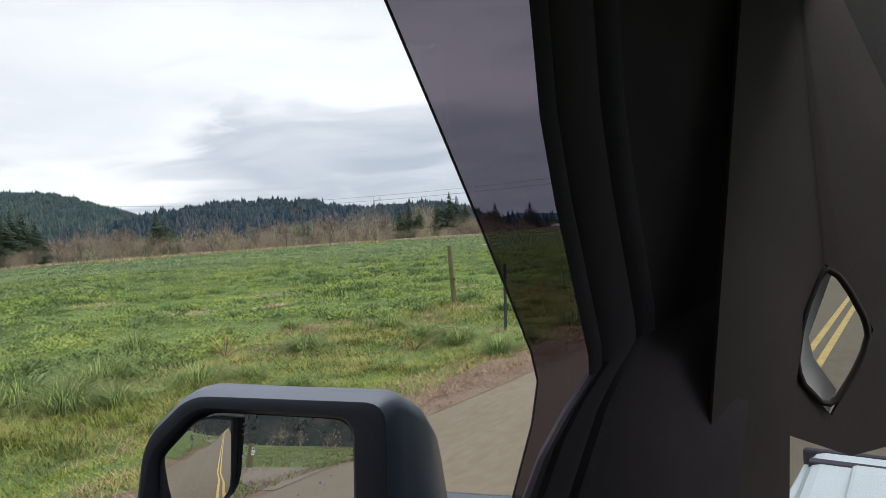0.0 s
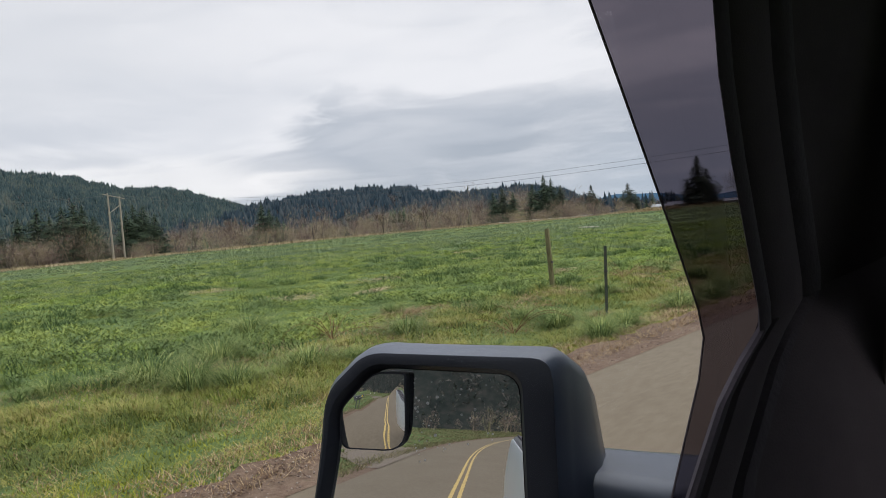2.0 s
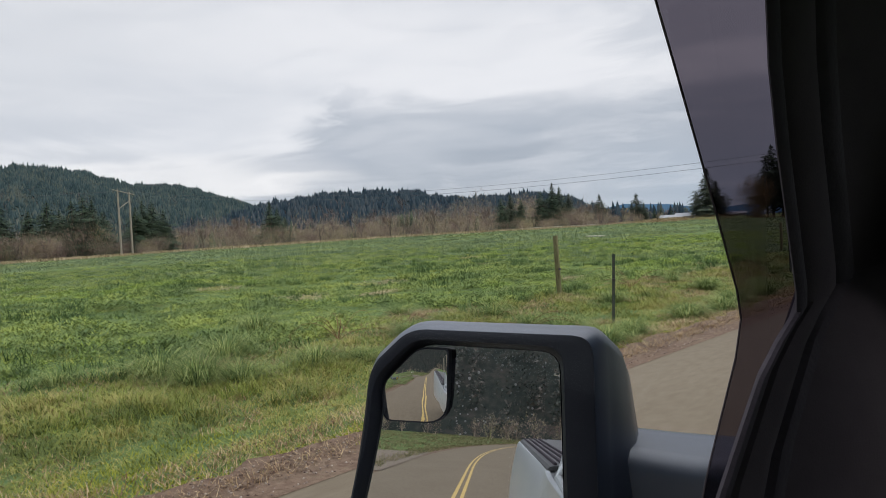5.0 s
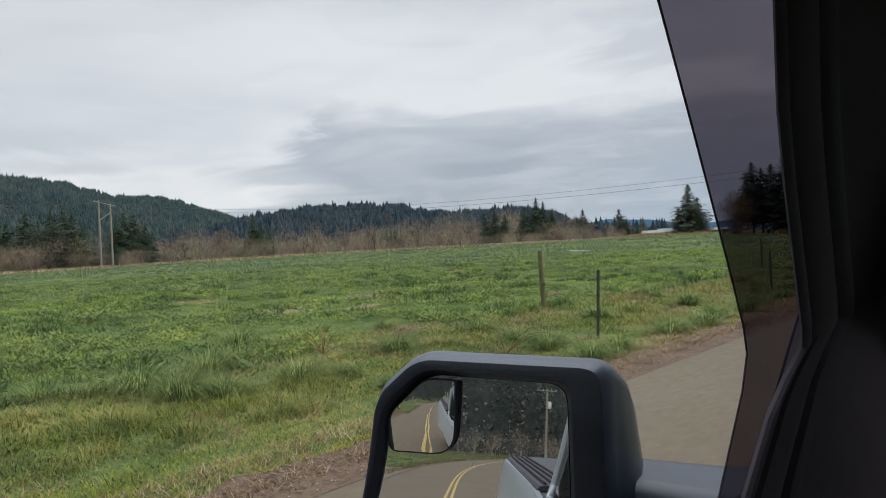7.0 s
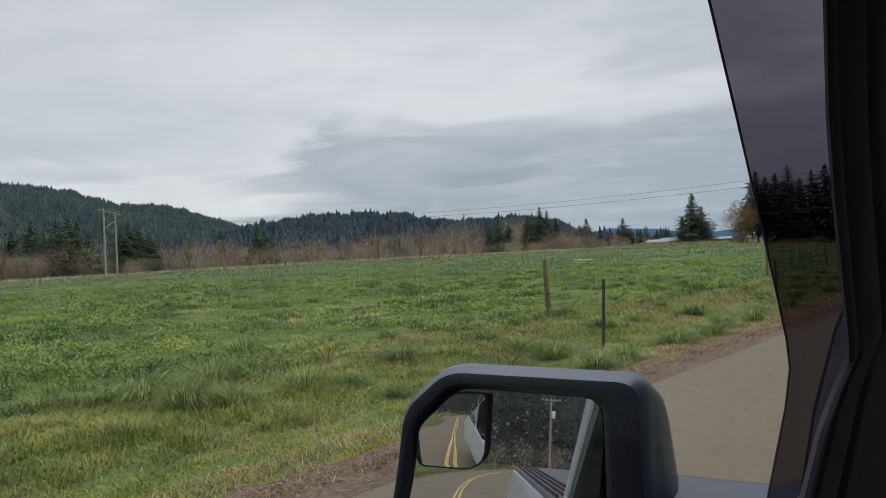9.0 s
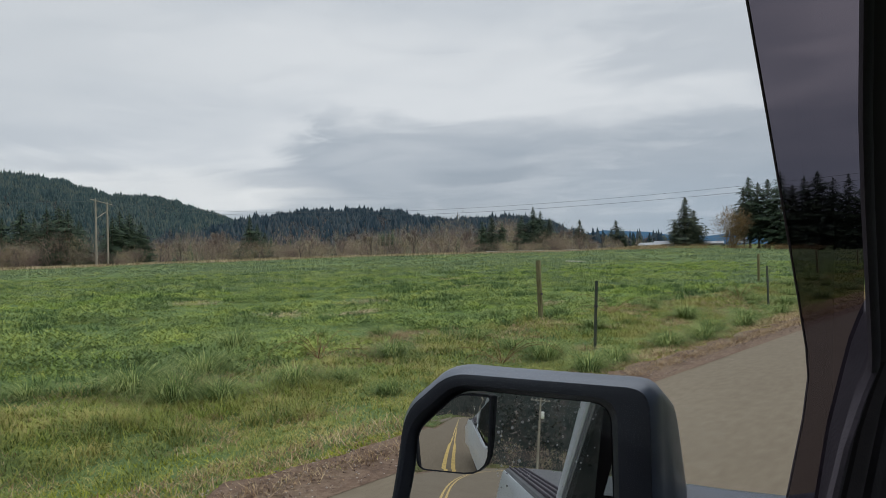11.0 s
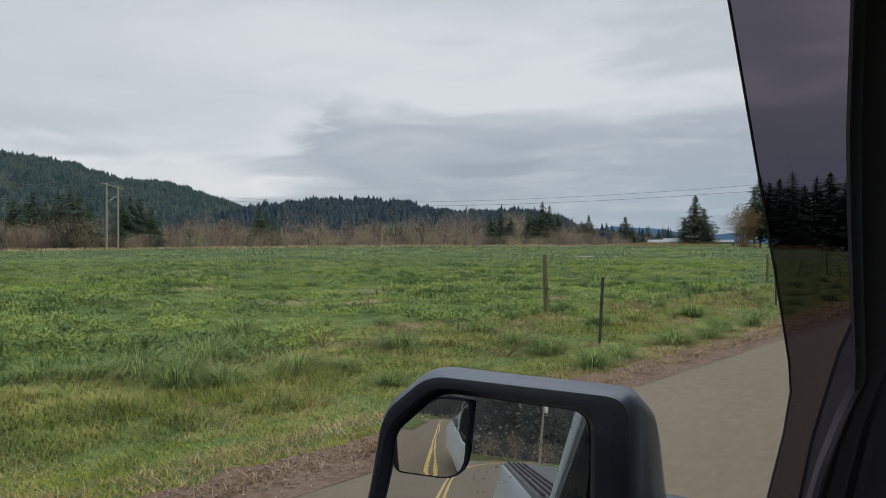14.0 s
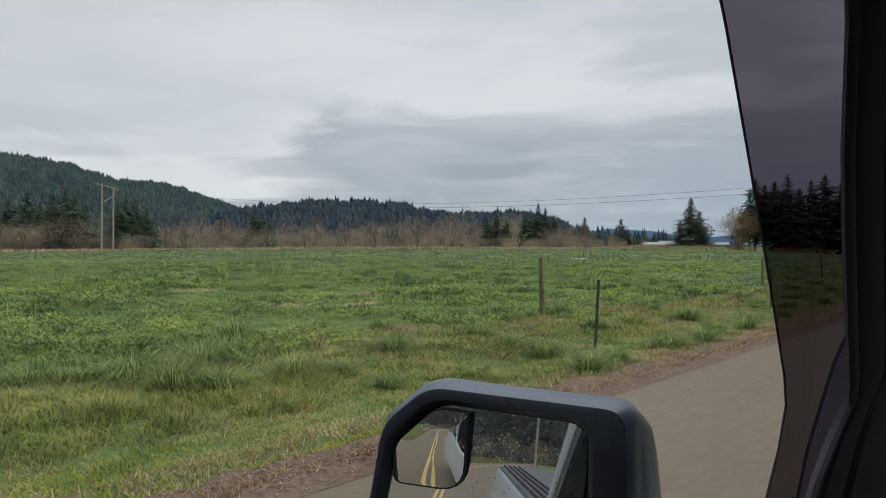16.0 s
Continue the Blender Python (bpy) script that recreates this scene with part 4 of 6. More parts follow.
v, f = blades(bx, by, land(bx, by) - 0.01, rng.uniform(0.08, 0.24, len(bx)) * (1 + 0.004 * d2), (0.012 + 0.0009 * d2) * rng.uniform(0.7, 1.4, len(bx)), rng.uniform(0.2, 1.4, len(bx)), rng, 1)
tufts = new("field_tufts", tri_mesh("field_tufts", v, f, M_DARKLEAF))
tagged(tufts, "low green tufts scattered through the pasture, darkened for clump shade", "grass", kind="stuff")

# leafy mounds that cover the near field, yellow-green in bands and dewy green between them
cx, cy = wedge(17000, 8.6, 84.0, 4, 88, rng, 1.2)
band = 0.62 * vnoise(cx + cy * 0.12, cy * 0.16, 0.30, 41) + 0.38 * vnoise(cx, cy * 0.35, 1.0, 42)
band -= 0.30 * smoothstep(verge_off(cx, cy), 26, 46)
STREAKS = np.array([(-17.5, 11.5, 1.2), (-15.8, 13.2, 0.8), (-19.5, 16.5, 1.3), (-24.0, 12.0, 1.5), (-12.6, 19.0, 0.7), (-30.0, 33.0, 1.8), (-22.0, 26.0, 1.4)])
cover = 0.55 * vnoise(cx, cy, 0.55, 44) + 0.45 * vnoise(cx, cy, 1.5, 45)
keep = (verge_off(cx, cy) > 8.3 + 0.7 * vnoise(cx, cy, 0.4, 43)) & (cover + 0.22 * rng.random(len(cx)) > 0.50)
for a, b, c in STREAKS:
    keep &= ((cx - a) / (0.42 * c)) ** 2 + ((cy - b) / (0.62 * c)) ** 2 > 1
cx, cy, band, cover = cx[keep], cy[keep], band[keep] + rng.normal(0, 0.05, int(keep.sum())), cover[keep]


def leafy_mounds(cx, cy, cover, per, mat, name, label, word):
    """Domes of leaves from the ground up, tallest in the middle of each patch."""
    n = len(cx)
    rad = rng.uniform(0.16, 0.40, n) * (1 + np.hypot(cx, cy) * 0.006)
    tall = (0.05 + 0.62 * np.clip(cover - 0.40, 0, 0.4)) * rng.uniform(0.65, 1.35, n) * (1 + np.hypot(cx, cy) * 0.004)
    a, q = rng.uniform(0, 2 * np.pi, (n, per)), np.sqrt(rng.random((n, per)))
    bx = (cx[:, None] + rad[:, None] * q * np.cos(a)).ravel()
    by = (cy[:, None] + rad[:, None] * q * np.sin(a)).ravel()
    top = np.repeat(tall, per) * np.sqrt(np.clip(1 - 0.95 * q.ravel() ** 2, 0.03, 1))
    d2 = np.hypot(bx, by)
    v, f = blades(bx, by, land(bx, by) + top * rng.uniform(0.35, 0.8, n * per), top * 0.14 + 0.012, (0.016 + 0.0009 * d2) * rng.uniform(0.7, 1.4, n * per), rng.uniform(0.8, 3.0, n * per), rng, 1)
    tagged(new(name, tri_mesh(name, v, f, mat)), label, word, kind="stuff")


m = band > 0.53
leafy_mounds(cx[m], cy[m], cover[m], 62, M_CLOVER, "clover_mats", "bright yellow-green leafy mats in the pasture", "clover")
leafy_mounds(cx[~m], cy[~m], cover[~m], 56, M_MOUND, "grass_mounds", "low soft mounds of dewy green pasture", "grass")

# pale streaks of cut straw lying in the field
N0 = 4200
k = rng.integers(0, len(STREAKS), N0)
sx, sy = STREAKS[k, 0] + rng.normal(0, 0.34, N0) * STREAKS[k, 2], STREAKS[k, 1] + rng.normal(0, 0.5, N0) * STREAKS[k, 2]
v, f = blades(sx, sy, land(sx, sy) + rng.uniform(0.01, 0.09, N0), rng.uniform(0.01, 0.05, N0), rng.uniform(0.015, 0.035, N0), rng.uniform(2, 6, N0), rng, 1)
tagged(new("straw_streaks", tri_mesh("straw_streaks", v, f, M_REED)), "pale streaks of cut straw lying in the pasture", "straw", kind="stuff")

# ---- verge: longer mixed grass between the fence and the shoulder ----
N0 = 28000
y0 = -1.5 + 60 * rng.random(N0) ** 1.35
o0_ = 3.25 + 5.4 * rng.random(N0) ** 1.1
cx, cy = road_mid(y0) - o0_, y0
b = np.degrees(np.arctan2(-cx, cy))
keep = (b < 88) & (rng.random(N0) < np.clip(26 / (np.hypot(cx, cy) + 6), 0.2, 1))
ragged = 3.50 + 0.34 * vnoise(cx, cy, 0.9, 8) + 0.15 * vnoise(cx, cy, 3.3, 9)
keep &= o0_ > ragged
cx, cy = cx[keep], cy[keep]
dist = np.hypot(cx, cy)
tall = patchy(cx, cy, 0.7, 4) * 0.5 + patchy(cx, cy, 2.2, 6) * 0.5
keep = (tall + 0.4 * rng.random(len(tall)) > 0.45) | (verge_off(cx, cy) < 4.4)
cx, cy, dist, tall = cx[keep], cy[keep], dist[keep], tall[keep]
per = 12
bx, by = clumped(cx, cy, per, 0.05 + 0.12 * tall + 0.002 * dist, rng)
edge = np.repeat(np.clip((verge_off(cx, cy) - 3.3) / 2.0, 0.3, 1), per)
h = np.repeat(0.028 + 0.15 * np.clip((tall - 0.42) / 0.30, 0, 1) ** 1.6, per) * edge * rng.uniform(0.35, 1.35, len(bx))
w = np.repeat(0.005 + 0.0006 * dist, per) * rng.uniform(0.7, 1.4, len(bx))
near = np.hypot(bx, by) < 13
lean = rng.uniform(0.35, 2.0, len(bx))
v, f = merge([blades(bx[m], by[m], land(bx[m], by[m]) - 0.01, h[m], w[m], lean[m], rng, sg) for m, sg in ((near, 2), (~near, 1))])
verge = new("verge_grass", tri_mesh("verge_grass", v, f, M_VERGE))
tagged(verge, "longer mixed yellow-green roadside grass", "grass", kind="stuff")

# short dense turf under the longer grass, mossy towards the shoulder
N0 = 95000
y0 = -1.2 + 30 * rng.random(N0) ** 1.7
o1 = 3.5 + 0.25 * vnoise(y0, y0 * 0, 0.8, 83) + 4.8 * rng.random(N0) ** 1.15
bx, by = road_mid(y0) - o1, y0
keep = np.degrees(np.arctan2(-bx, by)) < 88
bx, by, o1 = bx[keep], by[keep], o1[keep]
d2 = np.hypot(bx, by)
h, w = rng.uniform(0.018, 0.055, len(bx)), (0.008 + 0.0009 * d2) * rng.uniform(0.7, 1.4, len(bx))
mossy = (vnoise(bx, by, 0.8, 84) + 0.25 * rng.random(len(bx)) > 0.55 + 0.22 * (o1 - 3.5))
for mask, mat, name, label in ((mossy, M_MOSS, "mossy_turf", "low yellow-green mossy turf beside the shoulder"), (~mossy, M_VERGE, "short_turf", "short dense green turf of the verge")):
    v, f = blades(bx[mask], by[mask], land(bx[mask], by[mask]) - 0.005, h[mask], w[mask], rng.uniform(0.3, 2.0, int(mask.sum())), rng, 1)
    tagged(new(name, tri_mesh(name, v, f, mat)), label, "turf", kind="stuff")

# dull grass along the road behind the truck
N0 = 14000
y0 = -6 - 215 * rng.random(N0) ** 1.3
cx = road_mid(y0) - 3.3 - 40 * rng.random(N0) ** 1.8 * np.clip(-y0 / 60, 0.35, 1)
bx, by = clumped(cx, y0, 6, np.full(N0, 0.22), rng)
v, f = blades(bx, by, land(bx, by) - 0.01, rng.uniform(0.05, 0.22, len(bx)), 0.014 + 0.0006 * np.abs(by), rng.uniform(0.3, 1.6, len(bx)), rng, 1)
rear_verge = new("rear_verge_grass", tri_mesh("rear_verge_grass", v, f, M_REARGRASS))
tagged(rear_verge, "dull olive grass along the road behind", "grass", kind="stuff")

# dead thatch: matted patches in the verge and a brown fringe along the shoulder
N0 = 26000
y0 = rng.uniform(-1, 62, N0)
o1 = 3.15 + 6.4 * rng.random(N0)
fringe = rng.random(N0) < 0.34
o1 = np.where(fringe, 3.22 + 1.1 * rng.random(N0) ** 1.5, o1)
cx, cy = road_mid(y0) - o1, y0
keep = (patchy(cx, cy, 0.55, 11) > 0.52) | fringe | ((np.abs(o1 - 7.9) < 0.7) & (vnoise(cx, cy, 0.35, 86) > 0.48)) | (rng.random(N0) < 0.02)
keep &= rng.random(N0) < np.clip(24 / (np.hypot(cx, cy) + 5), 0.25, 1)
cx, cy = cx[keep], cy[keep]
bx, by = clumped(cx, cy, 8, np.full(len(cx), 0.12), rng)
d2 = np.hypot(bx, by)
h = rng.uniform(0.012, 0.075, len(bx))
v, f = blades(bx, by, land(bx, by) + 0.01, h, (0.005 + 0.0006 * d2) * rng.uniform(0.7, 1.3, len(bx)), rng.uniform(0.6, 2.4, len(bx)), rng, 1)
straw = new("dead_thatch", tri_mesh("dead_thatch", v, f, M_STRAW))
tagged(straw, "tan dead grass matted in the verge", "dead grass", kind="stuff")


# yellow moss in a broken strip where the verge meets the shoulder
N0 = 2600
y0 = -1 + 42 * rng.random(N0) ** 1.3
o1 = 3.42 + 0.34 * vnoise(y0, y0 * 0, 0.5, 81) + rng.normal(0, 0.10, N0)
keep = vnoise(y0, y0 * 0 + 3, 0.45, 82) + 0.3 * rng.random(N0) > 0.62
y0, o1 = y0[keep], o1[keep]
bx, by = clumped(road_mid(y0) - o1, y0, 22, np.full(len(y0), 0.09), rng)
v, f = blades(bx, by, land(bx, by) + rng.uniform(0.0, 0.02, len(bx)), rng.uniform(0.006, 0.02, len(bx)), 0.010 + 0.0006 * np.hypot(bx, by), rng.uniform(0.6, 3.0, len(bx)), rng, 1)
tagged(new("verge_moss", tri_mesh("verge_moss", v, f, M_MOSS)), "broken strip of yellow moss beside the road", "moss", kind="stuff")


# ---- tussocks ----
def tussock_mesh(seed, n=300, r=0.34, hgt=0.42):
    rg = np.random.default_rng(seed)
    a, q = rg.uniform(0, 2 * np.pi, n), np.sqrt(rg.random(n)) * r * 0.55
    verts, tr = [], []
    for i in range(n):
        d = np.array([math.cos(a[i]), math.sin(a[i]), 0])
        s = np.array([-d[1], d[0], 0]) * rg.uniform(0.0016, 0.0042)
        b0 = d * q[i]
        reach, top = r * rg.uniform(0.3, 1.5), hgt * rg.uniform(0.3, 1.05)
        m1 = b0 + d * reach * 0.35 + np.array([0, 0, top * 0.75])
        m2 = b0 + d * reach * 0.8 + np.array([0, 0, top])
        tp = b0 + d * reach * 1.45 + np.array([0, 0, top * rg.uniform(0.25, 0.95)])
        k = len(verts)
        verts += [b0 - s, b0 + s, m1 + s, m1 - s, m2 + s * 0.7, m2 - s * 0.7, tp]
        tr += [(k, k + 1, k + 2), (k, k + 2, k + 3), (k + 3, k + 2, k + 4), (k + 3, k + 4, k + 5), (k + 5, k + 4, k + 6)]
    return tri_mesh("tussock", verts, tr, M_TUSSOCK)


tussocks = [tussock_mesh(s, 640, 0.32 + 0.05 * (s % 3), 0.29 + 0.06 * (s % 2)) for s in range(40, 45)]
TUFTS = [(-9.05, 3.63, 1.25), (-7.82, 5.33, 0.9), (-4.95, 8.41, 0.95), (-5.05, 9.3, 0.8), (-9.9, 2.6, 0.7), (-5.2, 11.6, 1.0), (-4.95, 12.6, 0.9), (-5.3, 14.0, 1.1),
         (-5.1, 15.3, 0.9), (-5.6, 17.2, 1.1), (-5.4, 19.0, 1.0), (-8.6, 10.2, 0.8), (-7.5, 13.0, 0.9), (-6.9, 16.5, 1.0), (-8.8, 18.5, 1.1), (-6.1, 22.0, 1.2), (-8.2, 24.5, 1.0), (-7.0, 28.0, 1.1),
         (-5.9, 25.5, 1.0), (-9.9, 21.5, 0.9), (-6.4, 32.0, 1.2), (-8.7, 36.0, 1.2), (-10.4, 9.2, 0.7), (-6.5, 5.9, 0.6), (-12.0, 4.9, 0.8), (-11.3, 7.9, 0.6)]
rt = random.Random(9)
for k in range(46):
    y = 1.6 + 40 * rt.random() ** 1.2
    TUFTS.append((float(road_mid(y)) - 5.2 - 5.6 * rt.random(), y, rt.uniform(0.5, 1.15)))
for i, (x, y, s) in enumerate(TUFTS):
    t = new("grass_tussock", tussocks[i % 5])
    t.matrix_basis = pose(x, y, float(land(x, y)) - 0.02, 0, 0, i * 67) @ Matrix.Diagonal((s, s, s * 0.95, 1))
    tagged(t, "blue-green arching tussock of coarse grass in the verge", "grass tussock", "tussocks along the verge")

def dead_tuft_mesh(seed):
    me = tussock_mesh(seed, 160, 0.34, 0.22)
    me.name = "dead_tuft"
    me.materials[0] = M_STRAW
    return me


dead = [dead_tuft_mesh(s) for s in (61, 62)]
for i, (x, y, s) in enumerate(((-9.6, 8.7, 1.3), (-9.9, 9.3, 1.0), (-9.0, 7.9, 0.9), (-8.7, 4.2, 1.1), (-6.35, 10.7, 0.7), (-9.3, 13.5, 0.6), (-8.4, 6.0, 0.8), (-10.5, 24.0, 1.0), (-7.9, 20.0, 0.9))):
    t = new("dead_grass_tuft", dead[i % 2])
    t.matrix_basis = pose(x, y, float(land(x, y)) - 0.02, 0, 0, i * 71) @ Matrix.Diagonal((s, s, s * 0.8, 1))
    tagged(t, "tan dead grass tuft flattened in the verge", "dead grass", "dead tufts in the verge")

def bramble(x, y, size, seed):
    """Bare arching canes out of one root."""
    rb_ = random.Random(seed)
    b = thing("bramble", "tangle of bare brown bramble canes in the verge grass", "bramble", "brambles in the verge", at=(x, y, float(land(x, y))))
    for _ in range(9):
        a, reach, top = rb_.uniform(0, 2 * math.pi), size * rb_.uniform(0.5, 1.5), size * rb_.uniform(0.25, 0.75)
        bend = rb_.uniform(-0.5, 0.5)
        pts = []
        for q in range(8):
            f_ = q / 7
            pts.append((math.cos(a + bend * f_) * reach * f_, math.sin(a + bend * f_) * reach * f_, 4 * top * f_ * (1 - f_ * 0.85) * 0.75 - 0.02))
        part("cane", tube("cane", pts, [0.007 - 0.0006 * q for q in range(8)], M_TWIG2, 5), b)
    return b


for i, row in enumerate(((-6.7, 8.6, 0.75), (-8.6, 15.8, 0.9), (-7.6, 22.5, 1.0), (-9.4, 6.9, 0.7))):
    bramble(*row, 300 + i)

# pebbles on the shoulder
n = 4200
y0 = 1 + 44 * rng.random(n) ** 1.4
o1 = rng.uniform(2.86, 3.6, n)
x0 = road_mid(y0) - o1
s = rng.uniform(0.003, 0.013, n) * (1 + y0 * 0.02)
oct_v = np.array([(1, 0, 0), (0, 1, 0), (-1, 0, 0), (0, -1, 0), (0, 0, 0.7), (0, 0, -0.5)])
oct_f = np.array([(0, 1, 4), (1, 2, 4), (2, 3, 4), (3, 0, 4), (1, 0, 5), (2, 1, 5), (3, 2, 5), (0, 3, 5)])
jit = rng.uniform(0.6, 1.3, (n, 6, 1))
pv = (oct_v[None] * jit * s[:, None, None] + np.stack([x0, y0, np.full(n, 0.03)], 1)[:, None]).reshape(-1, 3)
pf = (oct_f[None] + (np.arange(n) * 6)[:, None, None]).reshape(-1, 3)
pebbles = new("shoulder_pebbles", tri_mesh("shoulder_pebbles", pv, pf, M_PEBBLE))
tagged(pebbles, "loose reddish gravel along the road edge", "gravel", kind="stuff")


# leaf litter and bits of bark along the shoulder
n = 5200
y0 = 1 + 46 * rng.random(n) ** 1.4
x0 = road_mid(y0) - rng.normal(3.28, 0.17, n)
v, f = blades(x0, y0, np.full(n, 0.035), rng.uniform(0.002, 0.012, n), rng.uniform(0.010, 0.034, n) * (1 + y0 * 0.015), rng.uniform(1.5, 5.0, n), rng, 1)
tagged(new("leaf_litter", tri_mesh("leaf_litter", v, f, M_LITTER)), "brown leaf litter and bark bits on the shoulder", "leaf litter", kind="stuff")


# ---- trees ----
def conifer_meshes(seed, h, r, mat, bare=0.12, dense=1.0, full=1.35, lumpy=0.15):
    """Trunk and crown of a conifer: many drooping boughs in uneven layers, each hung with small sprays."""
    rg = np.random.default_rng(seed)
    ph = rg.uniform(0, 6, 4)
    nb = int(420 * dense)
    f = rg.random(nb) ** 1.25
    f[:14] = np.linspace(0.90, 0.985, 14)
    z = h * (bare + (1 - bare) * f)
    layer = 0.72 + 0.5 * vnoise(f * 40, f * 0, 1.0, seed)
    a = rg.uniform(0, 2 * np.pi, nb)
    reach = r * (1 - f ** full) ** 0.9 * layer * rg.uniform(0.5, 1.2, nb) + 0.12
    reach *= 1 + lumpy * 0.6 * (np.sin(a * 2 + ph[0] + z * 0.35) + np.sin(a * 3 + ph[1] - z * 0.9) + np.sin(z * 1.7 + ph[2]))
    d = np.stack([np.cos(a), np.sin(a), np.zeros(nb)], 1)
    s = np.stack([-np.sin(a), np.cos(a), np.zeros(nb)], 1)
    drop = reach * rg.uniform(-0.05, 0.5, nb)
    sets = []
    for q in np.linspace(0.25, 1.0, 8):
        L = reach[:, None]
        side = rg.normal(0, 0.11, nb) * reach * (1.15 - 0.5 * q)
        c = np.stack([np.zeros(nb), np.zeros(nb), z], 1) + d * L * q + s * side[:, None]
        c[:, 2] -= drop * q ** 1.3 + np.abs(side) * 0.35
        w = (0.055 * reach * rg.uniform(0.5, 1.3, nb) + 0.05)[:, None]
        back = c - d * L * 0.10 + np.array([0, 0, 1]) * (0.03 * L + 0.03)
        tip = c + d * L * 0.09 * rg.uniform(0.4, 1.3, (nb, 1)) - np.array([0, 0, 1]) * (0.05 * L + 0.05) * rg.uniform(0.2, 1.6, (nb, 1))
        low = np.array([0, 0, 1]) * w * rg.uniform(0.4, 1.3, (nb, 1))
        v = np.stack([back, c + s * w - low, tip, c - s * w - low], 1).reshape(-1, 3)
        k = np.arange(nb)[:, None] * 4
        sets.append((v, np.concatenate([k + [[0, 1, 2]], k + [[0, 2, 3]]])))
    v, tr = merge(sets)
    crown = tri_mesh("crown", v, tr, mat)
    trunk = tube("trunk", [(0, 0, -0.6), (0.02 * h * rg.uniform(-1, 1) * 0.2, 0, h * 0.5), (0, 0, h * 0.97)], [h * 0.017, h * 0.010, 0.03], M_BARK, 6)
    return trunk, crown


CONIFERS = [conifer_meshes(101, 20, 5.0, M_NEEDLE, 0.08, 1.5, 1.6, 0.2), conifer_meshes(102, 20, 4.4, M_NEEDLE, 0.2, 1.5, 1.8, 0.26), conifer_meshes(103, 20, 5.6, M_NEEDLE2, 0.02, 2.1, 2.1, 0.26), conifer_meshes(104, 20, 4.0, M_NEEDLE2, 0.25, 1.3, 2.0, 0.3), conifer_meshes(105, 20, 5.8, M_NEEDLE, 0.12, 1.5, 1.8, 0.24)]


def conifer(bearing, dist, h, kind, wide=1.0, group="conifers beyond the field", label="dark green conifer at the far edge of the field"):
    x, y, _ = polar(bearing, dist)
    t = thing("conifer_tree", label, "tree", group)
    t.matrix_basis = pose(x, y, float(land(x, y)), 0, 0, bearing * 53 % 360) @ Matrix.Diagonal((wide * h / 20, wide * h / 20, h / 20, 1))
    part("trunk", CONIFERS[kind][0], t)
    part("crown", CONIFERS[kind][1], t)
    return t


for row in ((81.5, 252, 18, 4, 1.2), (80.0, 260, 20, 0, 1.3), (78.4, 262, 21, 0, 1.3), (76.6, 258, 17, 1, 1.3), (75.4, 268, 21, 4, 1.25), (74.6, 258, 17, 0, 1.3), (73.8, 262, 20.5, 0, 1.3), (73.0, 270, 22, 4, 1.2), (72.4, 258, 20, 0, 1.25), (71.7, 262, 16.5, 4, 1.2),
            (69.4, 270, 18, 4, 1.1), (68.9, 276, 20.5, 0, 1.3), (68.2, 280, 20, 4, 1.2), (67.4, 280, 16.5, 0, 1.3), (59.1, 282, 18, 0, 1.2), (58.5, 286, 15.5, 4, 1.1), (57.9, 290, 12, 2),
            (39.3, 330, 17, 4, 1.1), (38.5, 335, 19, 2), (37.6, 330, 16, 4, 1.1), (35.9, 340, 20, 4, 1.1), (34.9, 342, 24, 0, 1.2), (34.3, 345, 22, 4, 1.1), (33.5, 340, 18, 2)):
    conifer(*row)
for row in ((31.0, 420, 20.5, 3, 1.35), (28.0, 450, 20, 3, 1.6), (27.4, 455, 12, 2, 1.0), (26.6, 470, 9, 1), (26.1, 470, 10, 1), (25.3, 472, 8, 1)):
    conifer(*row, label="grey-green conifer standing above the brush")
conifer(22.5, 430, 31, 2, 1.15, "conifers by the road ahead", "broad dark green spruce with a second leader")
conifer(21.85, 434, 23, 2, 1.2, "conifers by the road ahead", "dark green spruce beside a taller one")
conifer(23.3, 434, 17, 2, 1.2, "conifers by the road ahead", "smaller dark green spruce")
for row in ((18.15, 248, 21, 3, 1.0), (17.75, 250, 25, 1, 1.1), (17.1, 252, 23, 3, 1.2), (16.4, 250, 24, 1, 1.3), (15.5, 246, 26, 4, 1.0), (14.7, 250, 22, 2, 0.9), (13.9, 254, 25, 4), (13.0, 250, 26, 1, 1.3), (12.0, 252, 24, 4), (11.0, 250, 25, 0), (9.8, 252, 26, 4), (8.5, 250, 24, 1, 1.2)):
    conifer(*row, group="grove by the road ahead", label="tall dark conifer with bare lower trunk in a grove")


